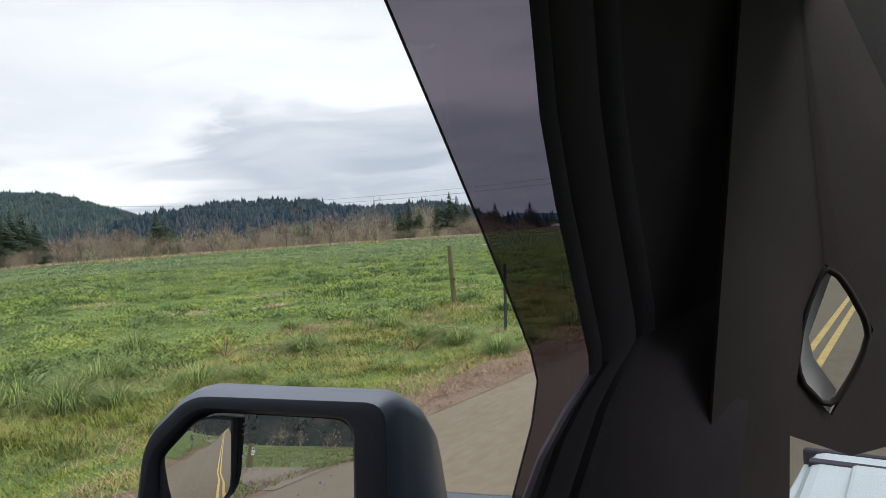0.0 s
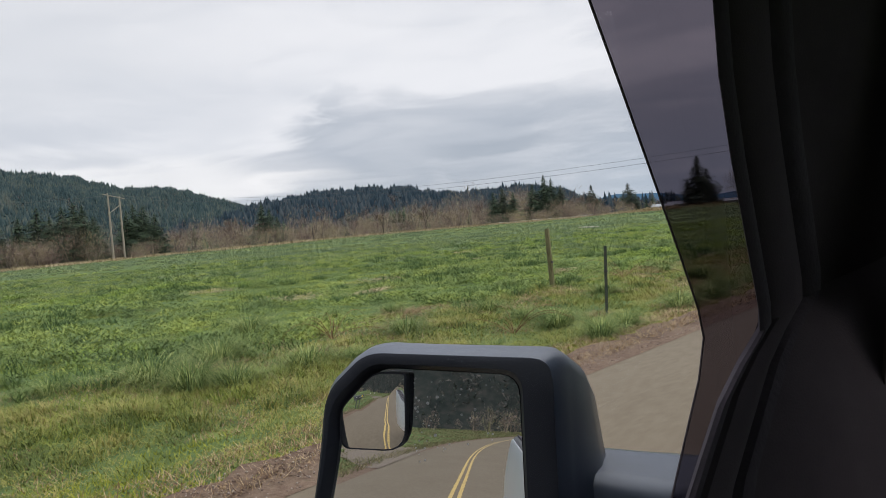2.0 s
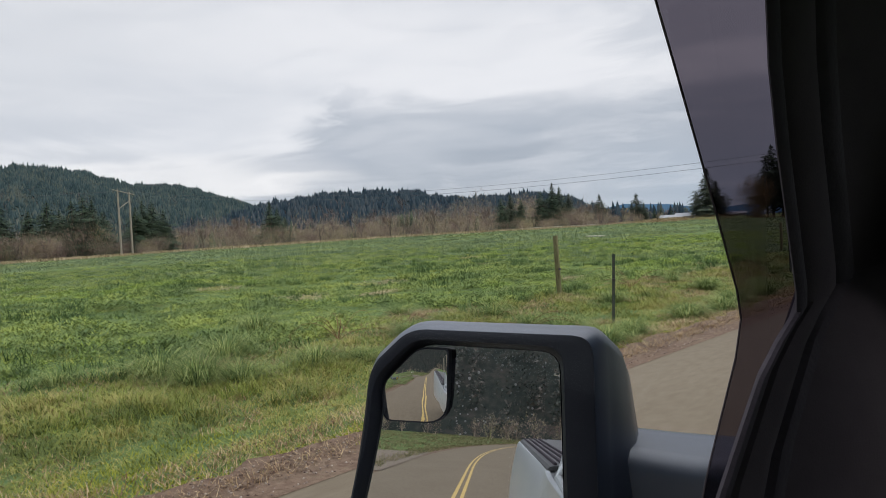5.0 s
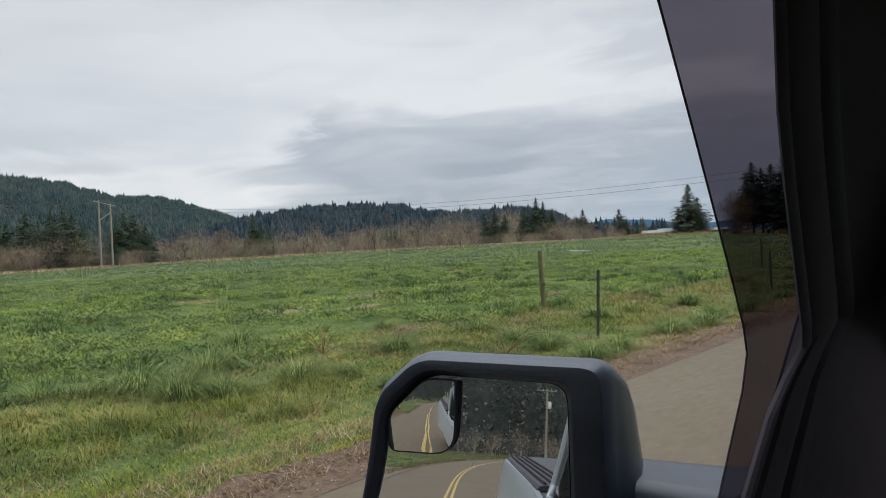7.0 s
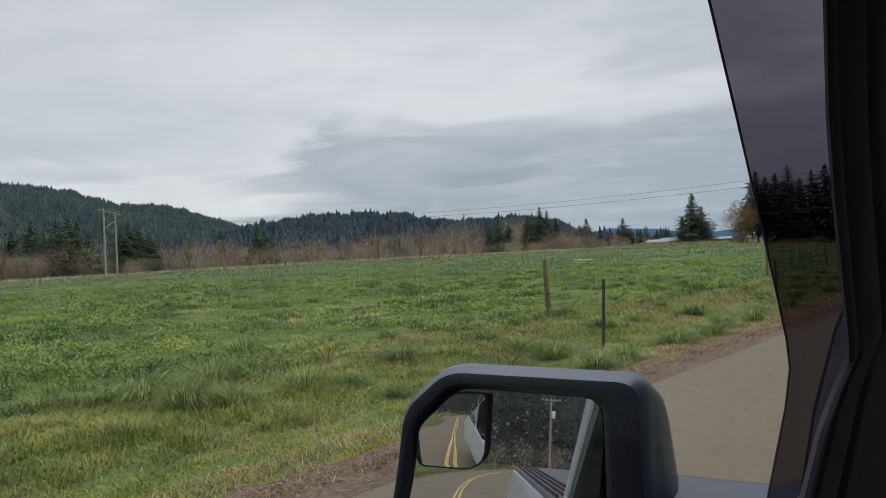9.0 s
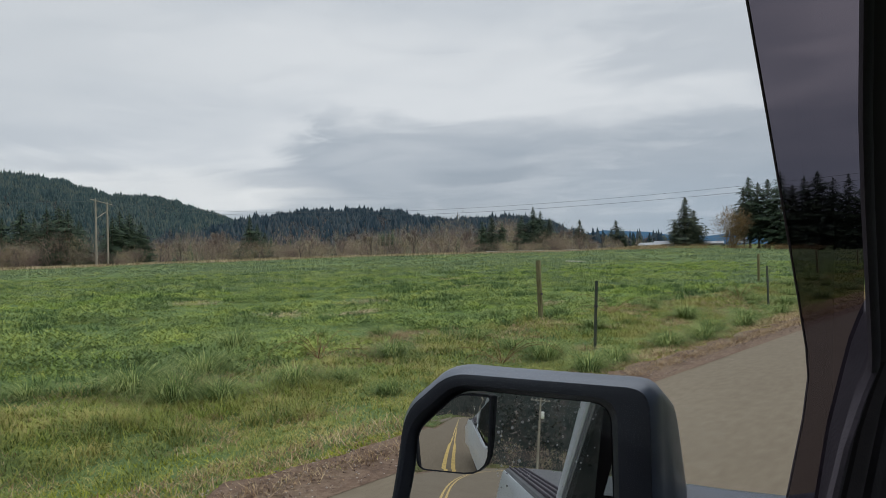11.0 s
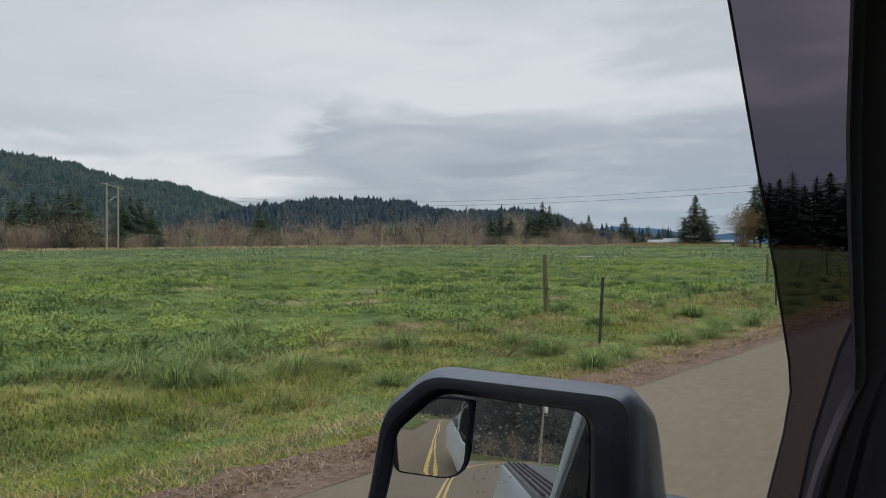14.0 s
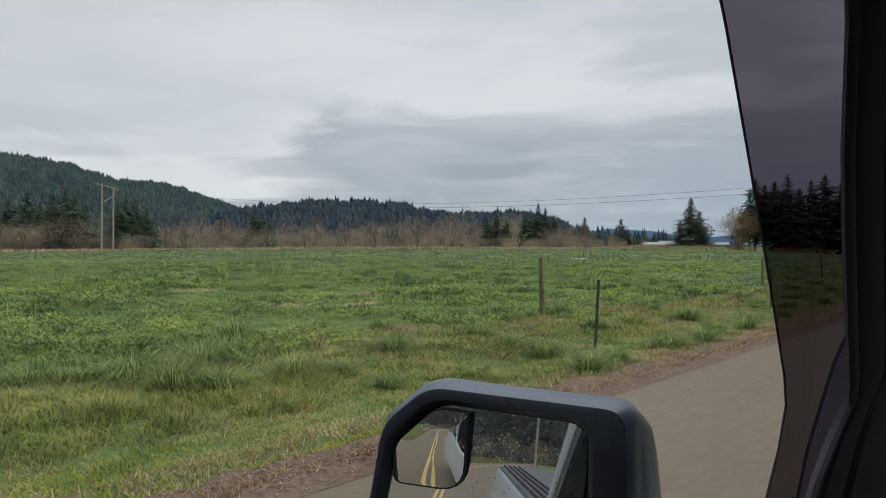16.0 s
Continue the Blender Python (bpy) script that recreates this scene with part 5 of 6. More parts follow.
def twig_cloud(cx, cy, hgt, wid, n, rg, width=0.07, base=0.0):
    """Bare brush: rounded uneven crowns of many short twigs that point outwards, on a few stems."""
    out = []
    for x, y, h, w in zip(cx, cy, hgt, wid):
        z = float(land(x, y)) - 0.2
        a, c = rg.uniform(0, 2 * np.pi, n), rg.uniform(-0.9, 1.0, n)
        q = np.sqrt(1 - c * c)
        lob = 1 + 0.20 * np.sin(a * 3 + rg.uniform(0, 6) + 2 * c) + 0.13 * np.sin(a * 5 - 4 * c + rg.uniform(0, 6))
        r = rg.random(n) ** 0.45 * lob
        mid, half = h * (0.50 + 0.5 * base), h * (0.50 - 0.5 * base)
        b = np.stack([x + np.cos(a) * q * r * w, y + np.sin(a) * q * r * w, z + mid + half * c * r], 1)
        ln = h * rg.uniform(0.035, 0.12, n)
        dirv = np.stack([np.cos(a) * q + rg.normal(0, 0.45, n), np.sin(a) * q + rg.normal(0, 0.45, n), 0.45 + 0.6 * c + rg.normal(0, 0.35, n)], 1)
        dirv /= np.linalg.norm(dirv, axis=1)[:, None]
        e = b + dirv * ln[:, None]
        stem = rg.random(n) < 0.02
        b[stem] = np.stack([x + (b[:, 0] - x) * 0.15, y + (b[:, 1] - y) * 0.15, np.full(n, z)], 1)[stem]
        sa = rg.uniform(0, 2 * np.pi, n)
        d = np.stack([np.cos(sa), np.sin(sa), np.zeros(n)], 1) * (width * rg.uniform(0.5, 1.5, n))[:, None]
        vv = np.stack([b - d, b + d, e], 1).reshape(-1, 3)
        out.append((vv, np.arange(3 * n).reshape(-1, 3)))
    return merge(out)


rg = np.random.default_rng(77)


def edge_dist(b):
    """How far off the field ends, by bearing."""
    return np.interp(b, [10, 20, 30, 36, 44, 52, 60, 66, 72, 78, 90], [262, 270, 285, 275, 258, 246, 240, 236, 232, 225, 220])


bb = rg.uniform(28, 88, 170)
dd = edge_dist(bb) + rg.uniform(5, 55, 170)
hh = rg.uniform(3.8, 10.5, 170) * np.interp(bb, [28, 34, 50, 62, 72, 90], [0.55, 0.85, 0.85, 0.95, 1.1, 1.15]) * (0.45 + 1.0 * vnoise(bb, bb * 0, 0.7, 51))
v, f = twig_cloud(-np.sin(np.radians(bb)) * dd, np.cos(np.radians(bb)) * dd, hh, hh * rg.uniform(0.55, 0.95, 170), 1250, rg, 0.055)
thicket = new("alder_thicket", tri_mesh("alder_thicket", v, f, M_TWIG))
tagged(thicket, "band of bare brown alder and willow brush beyond the field", "brush", kind="stuff")
bb = rg.uniform(26, 88, 190)
dd = edge_dist(bb) + rg.uniform(70, 190, 190)
hh = rg.uniform(6, 14.5, 190) * np.interp(bb, [26, 31, 36, 46, 58], [0.55, 1.1, 1.55, 1.4, 1.05]) * (0.62 + 0.65 * vnoise(bb, bb * 0, 0.8, 54))
v, f = twig_cloud(-np.sin(np.radians(bb)) * dd, np.cos(np.radians(bb)) * dd, hh, hh * 0.46, 650, rg, 0.085)
thicket2 = new("far_alder_wood", tri_mesh("far_alder_wood", v, f, M_TWIG))
tagged(thicket2, "bare grey-brown wood rising behind the brush", "wood", kind="stuff")
bb = rg.uniform(31, 66, 230)
dd = rg.uniform(430, 760, 230)
hh = rg.uniform(11, 21, 230) * np.interp(bb, [31, 38], [0.6, 1.0]) * (0.65 + 0.6 * vnoise(bb, bb * 0, 0.5, 52))
v, f = twig_cloud(-np.sin(np.radians(bb)) * dd, np.cos(np.radians(bb)) * dd, hh, hh * 0.5, 520, rg, 0.15)
thicket3 = new("valley_wood", tri_mesh("valley_wood", v, f, M_TWIG))
tagged(thicket3, "bare grey-brown wood on the valley floor below the hill", "wood", kind="stuff")
n = 420
bb, dd = rg.uniform(38, 66, n), rg.uniform(430, 800, n)
keep = vnoise(bb, dd * 0.02, 0.5, 53) > 0.52
bb, dd = bb[keep], dd[keep]
n = len(bb)
x0, y0 = -np.sin(np.radians(bb)) * dd, np.cos(np.radians(bb)) * dd
h = rg.uniform(9, 19, n)
sets = []
for lo, hi, ww in ((0.06, 0.5, 1.0), (0.25, 0.72, 0.78), (0.45, 0.88, 0.55), (0.65, 1.0, 0.36)):
    ang = np.arange(7) * 2 * np.pi / 7
    jr = rg.uniform(0.55, 1.35, (n, 7)) * (h * 0.21 * ww)[:, None]
    ringv = np.stack([x0[:, None] + np.cos(ang) * jr, y0[:, None] + np.sin(ang) * jr, (1.0 + h * lo)[:, None] + rg.uniform(-0.7, 0.7, (n, 7))], -1)
    vv = np.concatenate([ringv, np.stack([x0, y0, 1.0 + h * hi], -1)[:, None]], 1).reshape(-1, 3)
    k = (np.arange(n) * 8)[:, None]
    sets.append((vv, np.concatenate([np.concatenate([k + j, k + (j + 1) % 7, k + 7], 1) for j in range(7)])))
v, f = merge(sets)
mixed = new("valley_conifers", tri_mesh("valley_conifers", v, f, M_NEEDLE))
tagged(mixed, "dark conifers scattered through the bare valley wood", "wood", kind="stuff")
bb = rg.uniform(13.0, 28.5, 70)
dd = np.where(bb < 20, 236, 262) + rg.uniform(-6, 10, 70)
hh = rg.uniform(1.0, 2.6, 70)
v, f = twig_cloud(-np.sin(np.radians(bb)) * dd, np.cos(np.radians(bb)) * dd, hh, hh * 2.4, 300, rg, 0.10)
bank_brush = new("bank_brush", tri_mesh("bank_brush", v, f, M_TWIG2))
tagged(bank_brush, "low russet brush on the road bank", "brush", kind="stuff")

# orange-brown willow by the grove
t = thing("willow_tree", "bare orange-brown willow beside the conifer grove", "tree", at=(*polar(19.0, 240)[:2], float(land(*polar(19.0, 240)[:2]))))
v, f = twig_cloud([0.0], [0.0], [13.5], [6.0], 5200, rg, 0.05, 0.1)
v[:, 2] -= float(land(0, 0)) - 0.2
part("crown", tri_mesh("crown", v, f, M_TWIG2), t)
part("trunk", tube("trunk", [(0, 0, -0.5), (0.2, 0, 3), (0.1, 0.2, 7)], [0.45, 0.3, 0.1], M_BARK, 7), t)


def bare_tree_meshes(seed, h, spread=0.42):
    rg2 = random.Random(seed)
    twv, twf, limbs = [], [], []

    def grow(p, d, ln, r, depth):
        q = p + d * ln
        limbs.append((p, q, r, r * 0.62))
        if depth == 0:
            for _ in range(7):
                e = q + (d + Vector((rg2.uniform(-1, 1), rg2.uniform(-1, 1), rg2.uniform(-0.3, 0.9))) * 0.9).normalized() * ln * rg2.uniform(0.5, 1.1)
                s = d.orthogonal().normalized() * 0.035
                k = len(twv)
                b = p.lerp(q, rg2.random())
                twv.extend([b - s, b + s, e])
                twf.append((k, k + 1, k + 2))
            return
        for _ in range(rg2.choice((2, 3, 3))):
            nd = (d + Vector((rg2.uniform(-1, 1), rg2.uniform(-1, 1), rg2.uniform(-0.25, 0.55))) * spread * 1.7).normalized()
            grow(p.lerp(q, rg2.uniform(0.6, 1.0)), nd, ln * rg2.uniform(0.6, 0.82), r * 0.6, depth - 1)

    grow(Vector((0, 0, -0.3)), Vector((0, 0, 1)), h * 0.30, h * 0.020, 4)
    verts, faces = [], []
    for p, q, r0, r1 in limbs:
        d = (q - p).normalized()
        a = d.orthogonal().normalized()
        b = d.cross(a)
        k = len(verts)
        for c, r in ((p, max(r0, 0.05)), (q, max(r1, 0.035))):
            for j in range(3):
                verts.append(c + (a * math.cos(j * 2.094) + b * math.sin(j * 2.094)) * r)
        faces += [(k, k + 1, k + 4, k + 3), (k + 1, k + 2, k + 5, k + 4), (k + 2, k, k + 3, k + 5)]
    return mesh_of("limbs", verts, faces, M_BARK), mesh_of("crown", twv, twf, M_TWIG)


BARE = [bare_tree_meshes(s, 12) for s in (5, 6, 7)]
for i, (b, d, h) in enumerate(((61.6, 262, 14), (55.0, 250, 9), (54.2, 254, 11), (51.5, 250, 8), (49.0, 256, 12), (47.0, 254, 8), (64.5, 244, 10), (66.0, 242, 10), (43.0, 266, 10), (40.6, 300, 13), (36.6, 300, 11), (33.0, 310, 14), (32.2, 316, 13), (30.2, 330, 13), (29.2, 330, 12), (75.6, 236, 9), (77.5, 235, 10), (58.0, 252, 8), (45.3, 262, 13))):
    x, y, _ = polar(b, d)
    t = thing("bare_tree", "leafless grey-brown alder in the brush at the field's edge", "tree", "bare trees in the brush")
    t.matrix_basis = pose(x, y, float(land(x, y)), 0, 0, i * 77) @ Matrix.Diagonal((h / 12, h / 12, h / 12, 1))
    part("limbs", BARE[i % 3][0], t)
    part("crown", BARE[i % 3][1], t)

# dry reeds along the field's far edge
n = 26000
bb = rg.uniform(24, 88, n)
dd = edge_dist(bb) + rg.normal(0, 5.0, n) - 2
keep = rg.random(n) < (0.35 + 0.65 * patchy(bb * 1.0, bb * 0.3, 0.9, 1))
bb, dd = bb[keep], dd[keep]
x0, y0 = -np.sin(np.radians(bb)) * dd, np.cos(np.radians(bb)) * dd
n = len(x0)
v, f = blades(x0, y0, land(x0, y0) - 0.1, rg.uniform(0.5, 1.5, n), rg.uniform(0.25, 0.6, n), rg.uniform(0.2, 0.8, n), rg, 1)
reeds = new("reed_strip", tri_mesh("reed_strip", v, f, M_REED))
tagged(reeds, "strip of dry tan reeds at the field's edge", "reeds", kind="stuff")


# ---- hills with forest ----
def hill(name, label, knots, dist, depth, trees, tree_h, seed, mat_tree, bare, mat_floor=M_FLOOR, crest_h=1.0):
    """A ridge whose skyline follows the given (bearing, elevation) knots, with a forest on its near slope."""
    rg3 = np.random.default_rng(seed)
    ks = np.array(knots)
    nb, nd = 160, 26
    bs = np.linspace(ks[:, 0].min(), ks[:, 0].max(), nb)

    def height(b, r):
        e = np.interp(b, ks[:, 0], ks[:, 1])
        top = np.tan(np.radians(e)) * (dist + depth) - tree_h * 1.15
        u = np.clip((r - dist) / depth, 0, 1)
        shape = u ** 0.9 * (1 - 0.13 * np.sin(b * 1.9 + u * 5) * (1 - u))
        return 1.7 + top * np.minimum(shape, 1.0)

    rs = np.concatenate([np.linspace(dist - 60, dist + depth, nd), [dist + depth * 1.35]])
    B, Rr = np.meshgrid(bs, rs, indexing="ij")
    Z = height(B, Rr)
    Z[:, -1] *= 0.7
    Z[:, 0] = 0.0
    X, Y = -np.sin(np.radians(B)) * Rr, np.cos(np.radians(B)) * Rr
    ii = np.arange(nb * len(rs)).reshape(nb, len(rs))
    q = np.stack([ii[:-1, :-1], ii[1:, :-1], ii[1:, 1:], ii[:-1, 1:]], -1).reshape(-1, 4)
    hb = new(name, tri_mesh(name, np.stack([X, Y, Z], -1).reshape(-1, 3), np.concatenate([q[:, [0, 1, 2]], q[:, [0, 2, 3]]]), mat_floor))
    hb.data.shade_smooth()
    tagged(hb, label, "hill", kind="structure")
    # bare alders in patches on the lower slope, conifers on the rest
    n = bare
    b = rg3.uniform(ks[:, 0].min(), ks[:, 0].max(), 4 * n)
    u = rg3.random(4 * n) ** 0.8
    keep = np.nonzero(0.65 * vnoise(b, u * 9, 0.55, seed) + 0.35 * vnoise(b, u * 30, 2.0, seed + 1) > 0.37 + 0.36 * u)[0][:n]
    b, u = b[keep], u[keep]
    n, k = len(b), 46
    r = dist + depth * u
    x, y, z = -np.sin(np.radians(b)) * r, np.cos(np.radians(b)) * r, height(b, r)
    h = tree_h * rg3.uniform(0.45, 0.95, n)
    a, c = rg3.uniform(0, 2 * np.pi, (n, k)), rg3.uniform(-0.8, 1, (n, k))
    q, rr = np.sqrt(1 - c * c), rg3.random((n, k)) ** 0.4
    at = np.stack([x[:, None] + np.cos(a) * q * rr * (h * 0.42)[:, None], y[:, None] + np.sin(a) * q * rr * (h * 0.42)[:, None], z[:, None] + h[:, None] * (0.52 + 0.48 * c * rr)], -1).reshape(-1, 1, 3)
    tri = at + rg3.normal(0, 0.055, (n * k, 3, 3)) * np.repeat(h, k)[:, None, None]
    tagged(new(name + "_alders", tri_mesh(name + "_alders", tri.reshape(-1, 3), np.arange(3 * n * k).reshape(-1, 3), M_HILLBARE)), "bare grey-brown alder wood on the lower hillside", "wood", kind="stuff")
    b = rg3.uniform(ks[:, 0].min(), ks[:, 0].max(), trees)
    u = rg3.random(trees) ** 0.75
    crest = rg3.random(trees) < 0.07
    u = np.where(crest, rg3.uniform(0.96, 1.0, trees), u)
    r = dist + depth * u
    x, y, z = -np.sin(np.radians(b)) * r, np.cos(np.radians(b)) * r, height(b, r)
    h = tree_h * rg3.uniform(0.55, 1.45, trees) * (0.75 + 0.25 * r / (dist + depth) + 0.0) * np.where(crest, crest_h * rg3.uniform(0.7, 1.2, trees), 1)
    h *= 0.62 + 0.75 * vnoise(b, u * 6, 1.7, seed + 3)
    w = h * rg3.uniform(0.20, 0.31, trees)
    sides = 4
    ang = np.arange(sides) * 2 * np.pi / sides
    cs, sn = np.cos(ang), np.sin(ang)
    allv, allf, o = [], [], 0
    for lo, hi, ww in ((0.05, 0.72, 1.0), (0.42, 1.0, 0.62)):
        tw = rg3.uniform(0, 2, trees)[:, None]
        jr = rg3.uniform(0.7, 1.3, (trees, sides))
        bxv = x[:, None] + np.cos(ang[None] + tw) * (w * ww)[:, None] * jr
        byv = y[:, None] + np.sin(ang[None] + tw) * (w * ww)[:, None] * jr
        bzv = (z + h * lo)[:, None] + (h * 0.08)[:, None] * rg3.uniform(-1, 1, (trees, sides))
        ring_v = np.stack([bxv, byv, bzv], -1)
        tip = np.stack([x, y, z + h * hi], -1)[:, None]
        vv = np.concatenate([ring_v, tip], 1).reshape(-1, 3)
        k = (np.arange(trees) * (sides + 1))[:, None]
        for j in range(sides):
            allf.append(np.concatenate([k + j, k + (j + 1) % sides, k + sides], 1) + o)
        allv.append(vv)
        o += len(vv)
    fo = new(name + "_forest", tri_mesh(name + "_forest", np.concatenate(allv), np.concatenate(allf), mat_tree))
    tagged(fo, "dense dark conifer forest on the hillside", "forest", kind="stuff")
    return hb


hill("left_hill", "high wooded hill beyond the brush", [(52, 0.6), (57, 2.2), (59.8, 3.1), (61.5, 3.9), (63, 4.35), (64.5, 4.95), (65.9, 5.25), (68.5, 5.4), (70.2, 5.55), (71.4, 6.1), (72.7, 6.43), (74.8, 6.7), (77.5, 6.9), (80, 6.4), (84, 5.8), (92, 5.5)], 900, 1150, 24000, 12, 61, M_HAZEFOREST, 1300)
hill("middle_hill", "long low wooded hill across the valley", [(24, 0.3), (29, 0.9), (31.5, 1.7), (32.8, 2.35), (34.7, 3.15), (36.5, 3.25), (38.6, 3.3), (41, 3.2), (43, 3.25), (45, 3.45), (46.5, 4.0), (47.9, 4.19), (49.8, 4.05), (51.2, 4.2), (53.2, 4.18), (55.5, 4.05), (57.3, 3.85), (59.8, 3.4), (63, 3.0), (68, 2.6)], 700, 1500, 15000, 19, 62, M_HAZEWOOD, 4800, crest_h=1.15)
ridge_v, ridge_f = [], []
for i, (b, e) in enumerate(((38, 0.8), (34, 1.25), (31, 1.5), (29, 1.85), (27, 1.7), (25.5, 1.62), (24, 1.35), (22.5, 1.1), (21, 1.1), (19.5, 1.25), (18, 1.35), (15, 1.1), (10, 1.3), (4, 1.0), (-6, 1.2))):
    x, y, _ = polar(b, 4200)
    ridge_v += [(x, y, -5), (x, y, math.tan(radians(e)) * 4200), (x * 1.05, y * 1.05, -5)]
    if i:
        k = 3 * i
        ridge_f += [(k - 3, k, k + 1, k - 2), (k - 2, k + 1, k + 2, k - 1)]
ridge = new("distant_haze_ridge", mesh_of("distant_haze_ridge", ridge_v, ridge_f, M_HAZERIDGE))
tagged(ridge, "faint ridge on the horizon, painted haze-blue with a weak glow", "ridge", kind="structure")

# steep wooded hillside behind the truck, seen in the mirrors
def back_hill():
    rg4 = np.random.default_rng(91)
    xs, us = np.linspace(-180, 420, 70), np.linspace(0, 1, 16)

    def hz(x, u):
        return 215 * u ** 1.05 * (1 + 0.12 * np.sin(x * 0.021) + 0.08 * np.sin(x * 0.05 + 3 * u))

    Xg, Ug = np.meshgrid(xs, us, indexing="ij")
    Yg = -215 - 230 * Ug - 0.05 * Xg
    ii = np.arange(Xg.size).reshape(Xg.shape)
    q = np.stack([ii[:-1, :-1], ii[:-1, 1:], ii[1:, 1:], ii[1:, :-1]], -1).reshape(-1, 4)
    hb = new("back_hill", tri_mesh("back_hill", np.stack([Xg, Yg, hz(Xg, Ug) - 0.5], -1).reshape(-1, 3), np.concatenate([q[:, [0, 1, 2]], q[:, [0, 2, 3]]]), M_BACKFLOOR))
    tagged(hb, "steep wooded hillside behind the road", "hill", kind="structure")
    n = 9000
    x, u = rg4.uniform(-175, 415, n), rg4.random(n)
    y, z = -215 - 230 * u - 0.05 * x, hz(x, u) - 1
    h = rg4.uniform(2.5, 8.5, n)
    n, k = 6500, 34
    x, y, z, h = x[:n], y[:n], z[:n], h[:n] * 1.25
    a, q = rg4.uniform(0, 2 * np.pi, (n, k)), rg4.random((n, k)) ** 0.8
    rad = (h * 0.24)[:, None] * (1.05 - q) * rg4.uniform(0.5, 1.2, (n, k))
    at = np.stack([x[:, None] + np.cos(a) * rad, y[:, None] + np.sin(a) * rad, z[:, None] + h[:, None] * q], -1).reshape(-1, 1, 3)
    v2 = (at + rg4.normal(0, 0.05, (n * k, 3, 3)) * np.repeat(h, k)[:, None, None]).reshape(-1, 3)
    f2 = np.arange(3 * n * k).reshape(-1, 3)
    fo = new("back_hill_forest", tri_mesh("back_hill_forest", v2, f2, M_BACKWOOD))
    tagged(fo, "dark mixed forest on the hillside behind", "forest", kind="stuff")
    m = 150
    cx, cy = rg4.uniform(-120, 200, m), rg4.uniform(-210, -150, m)
    hh2 = rg4.uniform(3, 7.5, m)
    v2, f2 = twig_cloud(cx, cy, hh2, hh2 * 0.4, 260, rg4, 0.09)
    tw = new("bare_wood_behind", tri_mesh("bare_wood_behind", v2, f2, M_TWIG))
    tagged(tw, "pale bare alders at the foot of the hillside", "wood", kind="stuff")


back_hill()


# ---- fences, poles and things along the road ----
def post_mesh(seed, h, r):
    rg5 = random.Random(seed)
    rings = []
    for z, k in ((-0.3, 1.0), (0.3, 1.0), (h * 0.6, 0.97), (h - 0.015, 0.95), (h, 0.85)):
        rings.append([((r * k * rg5.uniform(0.93, 1.07)) * math.cos(a) + 0.01 * z, (r * k * rg5.uniform(0.93, 1.07)) * math.sin(a), z + (0.012 * math.cos(a) if z > h - 0.02 else 0)) for a in np.linspace(0, 2 * math.pi, 11)[:-1]])
    return rings_mesh("post", rings, M_POST)


def staple_mesh(h, r):
    bm = box_bm((r * 0.8, -0.035, h * 0.42), (r * 1.35, 0.035, h * 0.42 + 0.05), 0.008)
    return bm_mesh("insulator", bm, M_RUBBER)


POSTS = [post_mesh(s, 1.45, 0.064) for s in (1, 2, 3)]
CLIP = staple_mesh(1.42, 0.064)
WOOD_POSTS = [(-9.35, 13.61, 1.0, 1.5), (-10.35, 33.4, 0.98, 0), (-9.2, -2.8, 1.0, 2), (-10.2, 43.6, 1.0, -1), (-11.4, 61.0, 1.0, 1), (-12.6, 77.6, 1.0, 0), (-14.9, 94.5, 1.0, 1), (-16.0, 108.0, 1.0, 0), (-9.2, -20.0, 1.0, 1)]
for i, (x, y, s, tilt) in enumerate(WOOD_POSTS):
    p = thing("fence_post", "weathered round wooden fence post, mossy, in the verge grass", "fence post", "wooden fence posts")
    p.matrix_basis = pose(x, y, float(land(x, y)), tilt, -tilt * 0.7, i * 50) @ Matrix.Diagonal((1, 1, s, 1))
    part("post", POSTS[i % 3], p)
    part("insulator", CLIP, p, "black fence insulator")


def tpost_parts(p, h=1.28):
    bm = box_bm((-0.020, -0.004, -0.3), (0.020, 0.004, h), 0.0015)
    part("flange", bm_mesh("flange", bm, M_TPOST), p)
    bm = box_bm((-0.004, 0.0, -0.3), (0.004, 0.035, h - 0.01), 0.0015)
    part("web", bm_mesh("web", bm, M_TPOST), p)
    stud = bm_mesh("stud", box_bm((-0.014, -0.010, -0.010), (0.014, -0.002, 0.010), 0.002), M_TPOST)
    for k in range(9):
        s = part("stud", stud, p)
        s.location.z = 0.2 + k * 0.12
    part("wire_clip", bm_mesh("wire_clip", box_bm((-0.024, -0.02, h * 0.62), (0.024, 0.03, h * 0.62 + 0.035), 0.005), M_RUBBER), p, "black wire clip")


first = thing("steel_fence_post", "leaning dark green steel T-post in the verge", "fence post", "steel fence posts")
tpost_parts(first)
first.matrix_basis = pose(-6.27, 10.85, float(land(-6.27, 10.85)), 1, 2.6, 40) @ Matrix.Diagonal((1.35, 1.35, 1, 1))
for x, y, t1, t2 in ((-6.25, 21.0, -1, 0.5), (-6.0, -1.0, 2, 3), (-6.7, 45.6, 0, 1), (-6.6, 78.0, 1, 0), (-9.4, 99.4, 1, -2)):
    copy_thing(first, pose(x, y, float(land(x, y)), t1, t2, 40 + y))


def lattice(name, a, b, sag, r, parent, mat=M_WIRE, n=24):
    """A hanging line between two points."""
    a, b = Vector(a), Vector(b)
    pts = [a.lerp(b, i / n) - Vector((0, 0, sag * 4 * (i / n) * (1 - i / n))) for i in range(n + 1)]
    return part(name, tube(name, pts, r, mat, 5), parent)


